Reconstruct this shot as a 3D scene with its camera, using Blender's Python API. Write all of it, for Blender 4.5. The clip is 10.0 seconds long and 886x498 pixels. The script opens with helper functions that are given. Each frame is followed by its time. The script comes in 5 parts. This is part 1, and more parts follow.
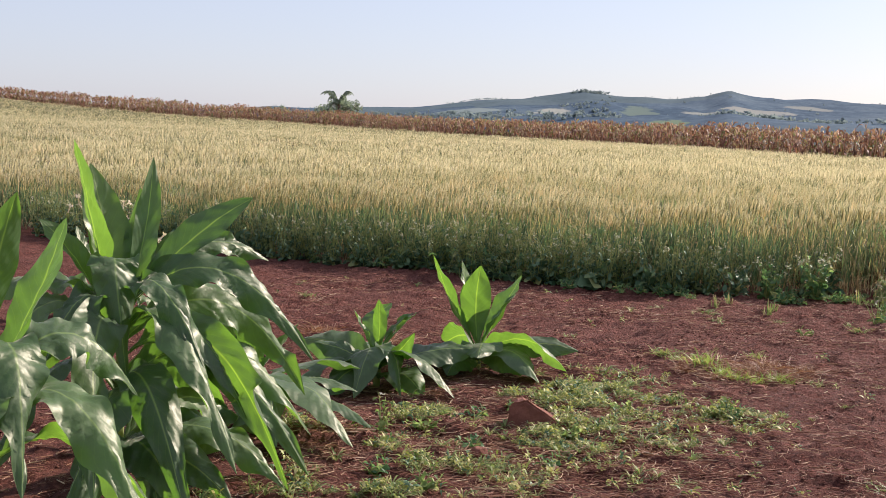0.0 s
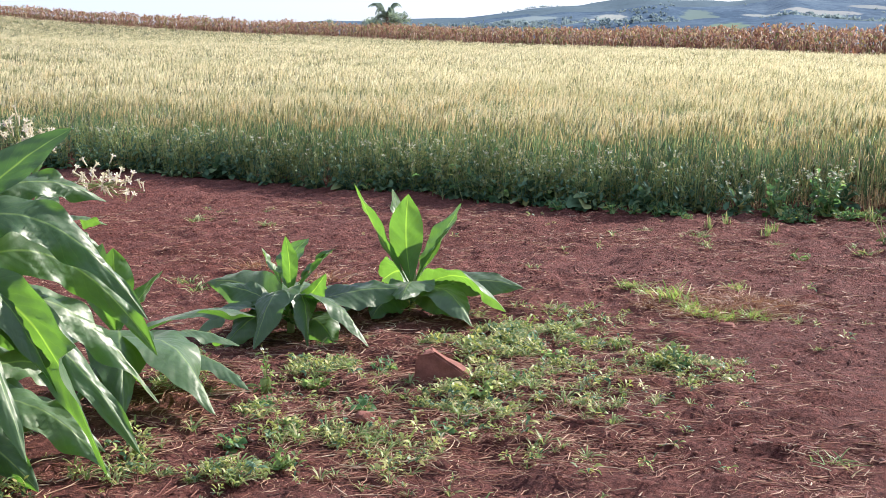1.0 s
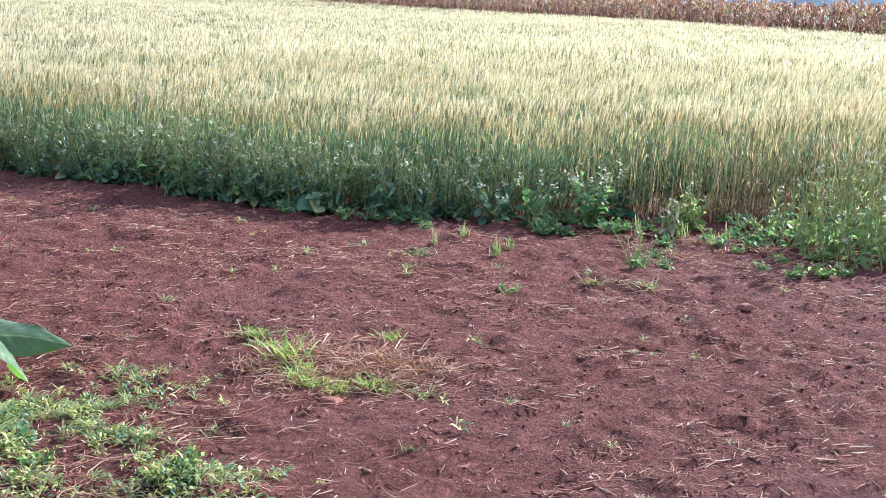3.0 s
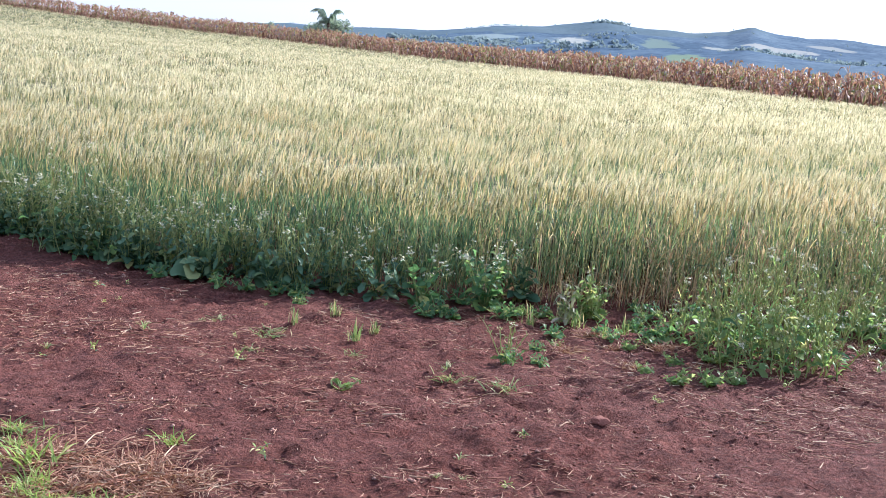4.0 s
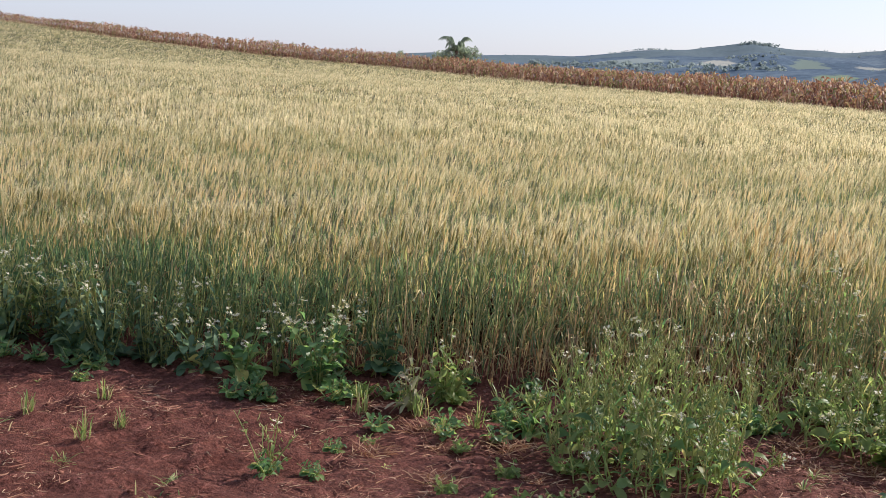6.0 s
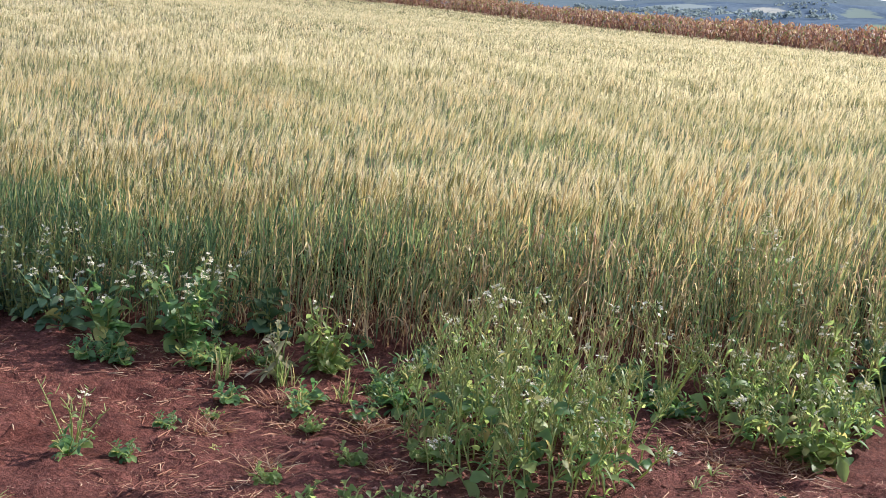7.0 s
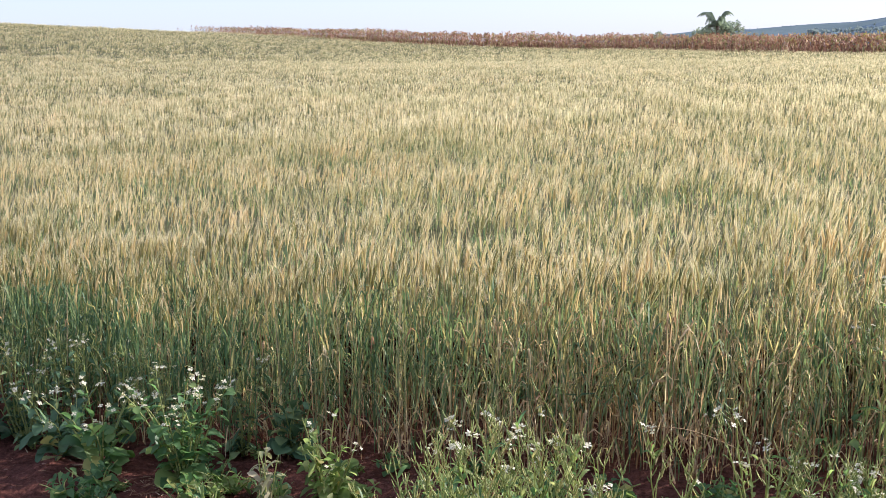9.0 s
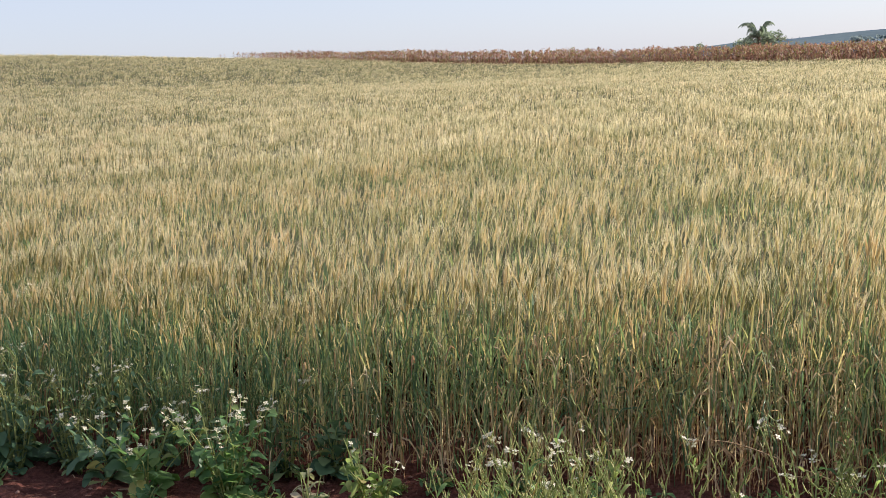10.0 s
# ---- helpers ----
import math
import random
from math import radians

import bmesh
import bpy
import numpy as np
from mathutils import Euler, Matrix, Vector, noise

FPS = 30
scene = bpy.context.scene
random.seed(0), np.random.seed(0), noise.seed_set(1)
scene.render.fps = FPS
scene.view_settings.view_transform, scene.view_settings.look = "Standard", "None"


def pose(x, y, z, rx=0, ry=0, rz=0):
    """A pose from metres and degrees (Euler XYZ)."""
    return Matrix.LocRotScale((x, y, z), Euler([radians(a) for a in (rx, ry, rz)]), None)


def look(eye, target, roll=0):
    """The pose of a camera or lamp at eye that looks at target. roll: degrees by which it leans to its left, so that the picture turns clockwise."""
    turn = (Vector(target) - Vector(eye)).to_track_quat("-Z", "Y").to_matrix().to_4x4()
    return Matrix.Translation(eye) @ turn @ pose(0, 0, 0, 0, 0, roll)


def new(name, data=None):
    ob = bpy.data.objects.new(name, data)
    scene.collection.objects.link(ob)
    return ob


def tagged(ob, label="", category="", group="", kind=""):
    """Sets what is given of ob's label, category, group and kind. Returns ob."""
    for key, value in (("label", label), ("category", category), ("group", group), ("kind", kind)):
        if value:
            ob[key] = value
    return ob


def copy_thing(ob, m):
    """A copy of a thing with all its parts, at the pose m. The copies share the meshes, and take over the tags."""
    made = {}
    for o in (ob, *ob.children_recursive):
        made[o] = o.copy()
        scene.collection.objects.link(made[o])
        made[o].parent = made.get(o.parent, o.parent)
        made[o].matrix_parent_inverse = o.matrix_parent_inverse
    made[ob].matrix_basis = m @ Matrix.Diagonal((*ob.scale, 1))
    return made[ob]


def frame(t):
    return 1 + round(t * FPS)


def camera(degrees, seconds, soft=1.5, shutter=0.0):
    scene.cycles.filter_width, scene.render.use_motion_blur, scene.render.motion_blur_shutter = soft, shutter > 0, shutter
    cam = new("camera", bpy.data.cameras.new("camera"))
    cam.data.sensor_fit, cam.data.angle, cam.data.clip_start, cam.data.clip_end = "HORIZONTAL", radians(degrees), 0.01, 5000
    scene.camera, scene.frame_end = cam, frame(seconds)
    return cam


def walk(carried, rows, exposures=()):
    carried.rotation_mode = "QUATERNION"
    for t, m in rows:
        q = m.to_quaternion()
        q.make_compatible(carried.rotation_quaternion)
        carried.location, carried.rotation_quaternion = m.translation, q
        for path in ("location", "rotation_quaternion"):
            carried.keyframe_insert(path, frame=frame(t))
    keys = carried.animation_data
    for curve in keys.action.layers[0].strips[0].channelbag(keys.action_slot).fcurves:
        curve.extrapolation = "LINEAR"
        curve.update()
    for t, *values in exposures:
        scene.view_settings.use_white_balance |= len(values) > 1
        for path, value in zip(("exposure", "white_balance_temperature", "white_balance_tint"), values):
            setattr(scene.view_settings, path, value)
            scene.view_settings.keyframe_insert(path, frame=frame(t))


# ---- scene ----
cam = camera(40.0, 10.0, soft=0.8)
PATH = [
    (0, (0.272, -5.037, 1.455), (-0.104, -3.081, 1.267), 1.6),
    (0.5, (0.526, -4.526, 1.446), (-0.033, -2.624, 1.182), 4.2),
    (1, (0.815, -4.062, 1.462), (0.35, -2.146, 1.13), -0.0),
    (1.5, (1.095, -3.573, 1.469), (0.538, -1.691, 1.09), 0.5),
    (2, (1.32, -3.072, 1.509), (0.962, -1.141, 1.13), 0.0),
    (2.2, (1.476, -2.898, 1.51), (1.127, -0.96, 1.163), 1.4),
    (3.3, (2.271, -1.876, 1.59), (1.915, 0.051, 1.191), 1.5),
    (3.5, (2.408, -1.698, 1.606), (2.009, 0.226, 1.231), 1.8),
    (3.8, (2.632, -1.38, 1.62), (2.168, 0.535, 1.279), 2.8),
    (4, (2.824, -1.238, 1.661), (2.436, 0.699, 1.351), 4.1),
    (4.5, (3.247, -0.727, 1.679), (2.854, 1.217, 1.421), 3.4),
    (5, (3.562, -0.195, 1.644), (3.085, 1.724, 1.346), 4.4),
    (5.5, (3.834, 0.35, 1.693), (3.417, 2.284, 1.401), 0.9),
    (5.7, (3.967, 0.56, 1.66), (3.32, 2.434, 1.397), 1.6),
    (6, (4.071, 0.939, 1.665), (3.45, 2.819, 1.384), 2.9),
    (6.2, (4.169, 1.188, 1.647), (3.573, 3.073, 1.345), 2.6),
    (7.3, (4.586, 2.129, 1.637), (3.881, 3.96, 1.251), 3.8),
    (7.5, (4.606, 2.35, 1.641), (3.898, 4.181, 1.26), 2.6),
    (8, (4.782, 2.83, 1.643), (4.013, 4.642, 1.29), 1.4),
    (8.2, (4.845, 2.976, 1.639), (3.916, 4.712, 1.287), 0.1),
    (8.5, (4.885, 3.127, 1.632), (3.865, 4.811, 1.281), -1.1),
    (9, (4.883, 3.199, 1.642), (3.849, 4.884, 1.338), -1.7),
    (9.5, (4.901, 3.206, 1.643), (3.829, 4.871, 1.362), -2.9),
    (10, (4.908, 3.215, 1.635), (3.81, 4.865, 1.365), -3.4),
]
EXPO = [(0.0, 0.8, 6450, 16), (0.5, 0.72, 6350, 15), (1.0, 1.34, 5750, 12), (1.5, 1.43, 5550, 11), (2.0, 1.64, 5150, 13), (3.5, 1.7, 5200, 12), (4.5, 1.05, 5600, 14),
        (5.0, 0.88, 6000, 13), (5.5, 1.33, 5650, 14), (6.0, 0.88, 6200, 15), (7.5, 1.4, 5800, 15), (8.5, 1.34, 5800, 15), (9.0, 1.24, 5950, 15), (9.5, 1.03, 6150, 15), (10.0, 0.95, 6350, 14)]
walk(cam, [(t, look(e, g, r)) for t, e, g, r in PATH], EXPO)


# ---- light ----
SUN_AZ, SUN_EL = radians(40), radians(30)      # from +y towards +x
world = bpy.data.worlds.new("world")
scene.world = world
world.use_nodes = True
wn = world.node_tree
sky = wn.nodes.new("ShaderNodeTexSky")
sky.sky_type, sky.sun_disc = "NISHITA", False
sky.sun_elevation, sky.sun_rotation = SUN_EL, SUN_AZ
sky.dust_density, sky.air_density, sky.ozone_density = 1.0, 1.0, 3.0
veil = wn.nodes.new("ShaderNodeMix")
veil.data_type = "RGBA"
veil.inputs["Factor"].default_value, veil.inputs["B"].default_value = 0.62, (3.85, 4.0, 4.75, 1)
wn.links.new(sky.outputs[0], veil.inputs["A"])
wn.links.new(veil.outputs["Result"], wn.nodes["Background"].inputs[0])
wn.nodes["Background"].inputs[1].default_value = 0.096
sun_data = bpy.data.lights.new("sun", "SUN")
sun_data.energy, sun_data.angle, sun_data.color = 4.2, radians(0.6), (1.0, 0.91, 0.80)
sun = new("sun", sun_data)
sun_way = Vector((math.sin(SUN_AZ) * math.cos(SUN_EL), math.cos(SUN_AZ) * math.cos(SUN_EL), math.sin(SUN_EL)))
sun.matrix_world = look(sun_way * 50, (0, 0, 0))


# ---- materials ----
def material(name, rough=0.6, spec=0.3):
    m = bpy.data.materials.new(name)
    m.use_nodes = True
    b = m.node_tree.nodes["Principled BSDF"]
    b.inputs["Roughness"].default_value = rough
    b.inputs["Specular IOR Level"].default_value = spec
    return m, m.node_tree, b


def node(nt, kind, **values):
    n = nt.nodes.new(kind)
    for key, v in values.items():
        n.inputs[key].default_value = v
    return n


def ramp(nt, fac, stops):
    r = nt.nodes.new("ShaderNodeValToRGB")
    while len(r.color_ramp.elements) < len(stops):
        r.color_ramp.elements.new(0.5)
    for e, (p, c) in zip(r.color_ramp.elements, stops):
        e.position, e.color = p, (*c, 1)
    nt.links.new(fac, r.inputs[0])
    return r.outputs[0]


def mixc(nt, fac, a, b, mode="MIX"):
    m = nt.nodes.new("ShaderNodeMix")
    m.data_type, m.blend_type = "RGBA", mode
    for sock, v in ((m.inputs["Factor"], fac), (m.inputs["A"], a), (m.inputs["B"], b)):
        if isinstance(v, (int, float)):
            sock.default_value = v
        elif isinstance(v, tuple):
            sock.default_value = (*v, 1)
        else:
            nt.links.new(v, sock)
    return m.outputs["Result"]


def noise_of(nt, scale, detail=4, rough=0.55, coords=None):
    n = node(nt, "ShaderNodeTexNoise", Scale=scale, Detail=detail, Roughness=rough)
    if coords is None:
        coords = nt.nodes.new("ShaderNodeNewGeometry").outputs["Position"]
    nt.links.new(coords, n.inputs["Vector"])
    return n.outputs["Fac"]


def bumped(nt, bsdf, height, strength=0.4, distance=0.01):
    b = node(nt, "ShaderNodeBump", Strength=strength, Distance=distance)
    nt.links.new(height, b.inputs["Height"])
    nt.links.new(b.outputs[0], bsdf.inputs["Normal"])
    return b


def thin(nt, bsdf, colour, share):
    """Lets light through a thin leaf."""
    tr = nt.nodes.new("ShaderNodeBsdfTranslucent")
    nt.links.new(colour, tr.inputs["Color"])
    mix = node(nt, "ShaderNodeMixShader", Fac=share)
    nt.links.new(bsdf.outputs[0], mix.inputs[1])
    nt.links.new(tr.outputs[0], mix.inputs[2])
    nt.links.new(mix.outputs[0], nt.nodes["Material Output"].inputs["Surface"])


def island_random(nt):
    return nt.nodes.new("ShaderNodeNewGeometry").outputs["Random Per Island"]


def plant_material(name, stops, share=0.35, rough=0.5, spec=0.3, patch=0.0, patch_colour=(0.1, 0.2, 0.05), patch_scale=0.15, patch_at=0.5, ripe=None):
    """Leaf or straw: a colour for each piece, blotches, and light that shines through."""
    m, nt, b = material(name, rough, spec)
    c = ramp(nt, island_random(nt), stops)
    blot = noise_of(nt, 25, 3)
    c = mixc(nt, 0.35, c, ramp(nt, blot, [(0.3, (0.55, 0.55, 0.5)), (0.7, (1, 1, 1))]), "MULTIPLY")
    if patch:
        big = noise_of(nt, patch_scale, 8, 0.8)
        fac = node(nt, "ShaderNodeMapRange")
        for key, v in zip(("From Min", "From Max", "To Min", "To Max"), (patch_at - 0.06, patch_at + 0.14, 0.0, patch)):
            fac.inputs[key].default_value = v
        nt.links.new(big, fac.inputs["Value"])
        c = mixc(nt, fac.outputs[0], c, patch_colour)
    if ripe:
        warm = noise_of(nt, 0.55, 6, 0.7)
        c = mixc(nt, ramp(nt, warm, [(0.50, (0, 0, 0)), (0.66, (0.55, 0.55, 0.55))]), c, ripe)
    nt.links.new(c, b.inputs["Base Color"])
    bright = mixc(nt, 1.0, c, (1.2, 1.2, 0.95), "MULTIPLY")
    thin(nt, b, bright, share)
    return m


def soil_material():
    m, nt, b = material("red_soil", 0.92, 0.12)
    pos = nt.nodes.new("ShaderNodeNewGeometry").outputs["Position"]
    big, mid, fine = noise_of(nt, 0.45, 5, 0.6, pos), noise_of(nt, 9, 8, 0.7, pos), noise_of(nt, 42, 7, 0.8, pos)
    c = ramp(nt, mid, [(0.3, (0.064, 0.021, 0.014)), (0.5, (0.143, 0.048, 0.034)), (0.7, (0.26, 0.106, 0.080))])
    c = mixc(nt, ramp(nt, big, [(0.35, (0, 0, 0)), (0.65, (0.55, 0.55, 0.55))]), c, (0.206, 0.091, 0.074))
    c = mixc(nt, 0.75, c, ramp(nt, fine, [(0.36, (0.32, 0.28, 0.27)), (0.5, (0.95, 0.95, 0.95)), (0.62, (1.75, 1.7, 1.65))]), "MULTIPLY")
    nt.links.new(c, b.inputs["Base Color"])
    h = nt.nodes.new("ShaderNodeMath")
    h.operation = "ADD"
    nt.links.new(mid, h.inputs[0]), nt.links.new(fine, h.inputs[1])
    bumped(nt, b, h.outputs[0], 1.0, 0.045)
    return m


def far_land_material():
    """Wooded hills and farmland, the blue haze of distance mixed into their colours."""
    m, nt, b = material("hazy_far_land", 0.95, 0.05)
    pos = nt.nodes.new("ShaderNodeNewGeometry").outputs["Position"]
    sep = nt.nodes.new("ShaderNodeSeparateXYZ")
    nt.links.new(pos, sep.inputs[0])
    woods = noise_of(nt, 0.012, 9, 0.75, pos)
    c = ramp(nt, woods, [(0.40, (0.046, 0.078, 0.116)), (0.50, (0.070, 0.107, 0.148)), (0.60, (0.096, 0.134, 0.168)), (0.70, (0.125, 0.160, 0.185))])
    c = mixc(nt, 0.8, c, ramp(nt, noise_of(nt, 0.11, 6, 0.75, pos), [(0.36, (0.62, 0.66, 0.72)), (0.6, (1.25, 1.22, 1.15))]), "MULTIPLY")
    plots = node(nt, "ShaderNodeTexVoronoi", Scale=0.006)
    nt.links.new(pos, plots.inputs["Vector"])
    sepc = nt.nodes.new("ShaderNodeSeparateColor")
    nt.links.new(plots.outputs["Color"], sepc.inputs[0])
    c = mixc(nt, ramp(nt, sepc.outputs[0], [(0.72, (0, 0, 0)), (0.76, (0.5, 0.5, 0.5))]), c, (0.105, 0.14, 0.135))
    warp = ramp(nt, noise_of(nt, 0.022, 7, 0.68, pos), [(0.3, (0, 0, 0)), (0.7, (1, 1, 1))])
    for cx, cy, sx, sy, col in FAR_PLOTS:
        def axis(out, centre, size):
            a = nt.nodes.new("ShaderNodeMath")
            a.operation = "MULTIPLY_ADD"
            nt.links.new(out, a.inputs[0])
            a.inputs[1].default_value, a.inputs[2].default_value = 1 / size, -centre / size
            p = nt.nodes.new("ShaderNodeMath")
            p.operation = "POWER"
            nt.links.new(a.outputs[0], p.inputs[0])
            p.inputs[1].default_value = 2.0
            return p.outputs[0]
        s1 = nt.nodes.new("ShaderNodeMath")
        nt.links.new(axis(sep.outputs[0], cx, sx), s1.inputs[0]), nt.links.new(axis(sep.outputs[1], cy, sy), s1.inputs[1])
        s2 = nt.nodes.new("ShaderNodeMath")
        nt.links.new(s1.outputs[0], s2.inputs[0]), nt.links.new(warp, s2.inputs[1])
        c = mixc(nt, ramp(nt, s2.outputs[0], [(0.0, (1, 1, 1)), (0.82, (0.9, 0.9, 0.9)), (1.0, (0, 0, 0))]), c, col)
    nt.links.new(c, b.inputs["Base Color"])
    return m


def tobacco_material(name, stops, share):
    m, nt, b = material(name, 0.46, 0.85)
    b.inputs["Sheen Weight"].default_value, b.inputs["Sheen Roughness"].default_value = 0.45, 0.3
    b.inputs["Sheen Tint"].default_value = (1.0, 0.93, 0.78, 1)
    b.inputs["IOR"].default_value = 1.5
    b.inputs["Coat Weight"].default_value, b.inputs["Coat Roughness"].default_value = 0.22, 0.42
    b.inputs["Coat Tint"].default_value = (1.0, 0.95, 0.85, 1)
    b.inputs["Specular Tint"].default_value = (1.0, 0.92, 0.76, 1)
    uv = nt.nodes.new("ShaderNodeUVMap")
    sep = nt.nodes.new("ShaderNodeSeparateXYZ")
    nt.links.new(uv.outputs[0], sep.inputs[0])
    info = nt.nodes.new("ShaderNodeObjectInfo")
    c = ramp(nt, info.outputs["Random"], stops)
    c = mixc(nt, 0.4, c, ramp(nt, noise_of(nt, 18, 4), [(0.3, (0.6, 0.62, 0.6)), (0.7, (1.1, 1.1, 1.0))]), "MULTIPLY")
    # midrib along u = 0.5 and side veins that run forward from it
    off = nt.nodes.new("ShaderNodeMath")
    off.operation = "SUBTRACT"
    nt.links.new(sep.outputs[0], off.inputs[0])
    off.inputs[1].default_value = 0.5
    dist = nt.nodes.new("ShaderNodeMath")
    dist.operation = "ABSOLUTE"
    nt.links.new(off.outputs[0], dist.inputs[0])
    rib = ramp(nt, dist.outputs[0], [(0.0, (1, 1, 1)), (0.035, (0, 0, 0))])
    along = nt.nodes.new("ShaderNodeMath")
    along.operation = "MULTIPLY_ADD"
    nt.links.new(dist.outputs[0], along.inputs[0])
    along.inputs[1].default_value = -0.35
    nt.links.new(sep.outputs[1], along.inputs[2])
    wave = nt.nodes.new("ShaderNodeMath")
    wave.operation = "MULTIPLY"
    drift = nt.nodes.new("ShaderNodeMath")
    drift.operation = "MULTIPLY_ADD"
    nt.links.new(noise_of(nt, 14, 3), drift.inputs[0])
    drift.inputs[1].default_value = 0.09
    nt.links.new(along.outputs[0], drift.inputs[2])
    nt.links.new(drift.outputs[0], wave.inputs[0])
    wave.inputs[1].default_value = 95.0
    si = nt.nodes.new("ShaderNodeMath")
    si.operation = "SINE"
    nt.links.new(wave.outputs[0], si.inputs[0])
    vein = ramp(nt, si.outputs[0], [(0.92, (0, 0, 0)), (1.0, (0.10, 0.10, 0.10))])
    c = mixc(nt, vein, c, (0.22, 0.34, 0.10))
    c = mixc(nt, rib, c, (0.22, 0.33, 0.12))
    nt.links.new(c, b.inputs["Base Color"])
    pucker = nt.nodes.new("ShaderNodeMath")
    pucker.operation = "MULTIPLY"
    nt.links.new(noise_of(nt, 55, 3), pucker.inputs[0])
    pucker.inputs[1].default_value = 4.0
    h = nt.nodes.new("ShaderNodeMath")
    nt.links.new(si.outputs[0], h.inputs[0]), nt.links.new(pucker.outputs[0], h.inputs[1])
    bumped(nt, b, h.outputs[0], 0.12, 0.005)
    thin(nt, b, mixc(nt, 1.0, c, (2.1, 2.2, 0.5), "MULTIPLY"), share)
    return m


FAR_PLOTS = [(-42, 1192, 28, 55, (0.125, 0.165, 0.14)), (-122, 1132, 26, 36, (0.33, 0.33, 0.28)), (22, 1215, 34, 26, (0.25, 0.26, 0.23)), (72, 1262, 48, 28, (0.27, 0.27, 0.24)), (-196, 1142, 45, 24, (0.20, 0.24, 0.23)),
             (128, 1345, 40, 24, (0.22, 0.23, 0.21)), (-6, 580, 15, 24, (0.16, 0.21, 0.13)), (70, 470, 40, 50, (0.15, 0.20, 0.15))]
SOIL = soil_material()
# soil colour again, lightened as if the sun lay on each crumb
SUNLIT_CRUMB = plant_material("sunlit_crumb", [(0.0, (0.11, 0.042, 0.029)), (0.6, (0.22, 0.10, 0.07)), (1.0, (0.38, 0.22, 0.165))], 0.0, 0.9, 0.1)
FAR_LAND = far_land_material()
WHEAT_STEM = plant_material("wheat_stem", [(0.0, (0.14, 0.18, 0.10)), (0.4, (0.24, 0.27, 0.15)), (0.75, (0.45, 0.39, 0.24)), (1.0, (0.62, 0.44, 0.31))], 0.5, 0.45)
WHEAT_LEAF = plant_material("wheat_leaf", [(0.0, (0.13, 0.21, 0.10)), (0.5, (0.24, 0.31, 0.14)), (0.75, (0.48, 0.44, 0.19)), (1.0, (0.72, 0.56, 0.32))], 0.5, 0.45)
WHEAT_EAR = plant_material("wheat_ear", [(0.0, (0.13, 0.14, 0.055)), (0.35, (0.29, 0.26, 0.11)), (0.55, (0.55, 0.45, 0.24)), (1.0, (0.78, 0.60, 0.39))], 0.45, 0.55, 0.3, 0.6, (0.15, 0.18, 0.08), 0.5, 0.5, (0.60, 0.41, 0.22))
WHEAT_AWN = plant_material("wheat_awn", [(0.0, (0.48, 0.42, 0.25)), (0.4, (0.80, 0.68, 0.47)), (1.0, (0.96, 0.85, 0.66))], 0.5, 0.36, 0.5, 0.5, (0.34, 0.36, 0.18), 0.5, 0.5, (0.84, 0.65, 0.45))
WHEAT_GREEN = plant_material("green_wheat_ear", [(0.0, (0.09, 0.125, 0.065)), (0.5, (0.18, 0.20, 0.10)), (1.0, (0.36, 0.32, 0.17))], 0.4, 0.55)
GREEN_BLADE = plant_material("green_wheat_blade", [(0.0, (0.07, 0.14, 0.075)), (0.6, (0.14, 0.23, 0.12)), (0.92, (0.30, 0.35, 0.16)), (1.0, (0.56, 0.47, 0.24))], 0.5, 0.45, 0.35)
WHEAT_DRY = plant_material("dry_wheat_leaf", [(0.0, (0.36, 0.20, 0.12)), (0.5, (0.60, 0.42, 0.26)), (1.0, (0.84, 0.70, 0.49))], 0.6, 0.6)
CORN = plant_material("dry_corn", [(0.0, (0.17, 0.082, 0.060)), (0.35, (0.33, 0.165, 0.115)), (0.6, (0.47, 0.26, 0.18)), (0.76, (0.62, 0.45, 0.32)), (0.85, (0.38, 0.31, 0.13)), (1.0, (0.19, 0.23, 0.08))], 0.35, 0.6, 0.3, 0.5, (0.24, 0.24, 0.09), 0.25, 0.58)
WEED_LEAF = plant_material("weed_leaf", [(0.0, (0.07, 0.14, 0.075)), (0.6, (0.13, 0.22, 0.11)), (0.92, (0.25, 0.32, 0.14)), (1.0, (0.48, 0.44, 0.16))], 0.27, 0.5, 0.3)
BRIGHT_LEAF = plant_material("bright_leaf", [(0.0, (0.16, 0.25, 0.08)), (0.6, (0.29, 0.39, 0.14)), (0.92, (0.46, 0.49, 0.22)), (1.0, (0.60, 0.48, 0.20))], 0.66, 0.5, 0.3)
BROAD_LEAF = plant_material("broad_weed_leaf", [(0.0, (0.09, 0.19, 0.08)), (0.6, (0.17, 0.31, 0.12)), (0.9, (0.32, 0.44, 0.15)), (1.0, (0.54, 0.50, 0.18))], 0.58, 0.45, 0.4)
WEED_STALK = plant_material("weed_stalk", [(0.0, (0.22, 0.29, 0.10)), (0.7, (0.43, 0.46, 0.20)), (1.0, (0.56, 0.49, 0.26))], 0.45, 0.5)
DRY_STALK = plant_material("dry_stalk", [(0.0, (0.30, 0.17, 0.09)), (1.0, (0.55, 0.40, 0.22))], 0.2, 0.6)
PETAL = plant_material("white_petal", [(0.0, (0.52, 0.50, 0.34)), (0.5, (0.72, 0.68, 0.52)), (1.0, (0.80, 0.77, 0.66))], 0.35, 0.6)
TOBACCO_FLOWER = plant_material("tobacco_flower", [(0.0, (0.62, 0.55, 0.36)), (0.6, (0.80, 0.72, 0.58)), (1.0, (0.82, 0.66, 0.60))], 0.35, 0.6)
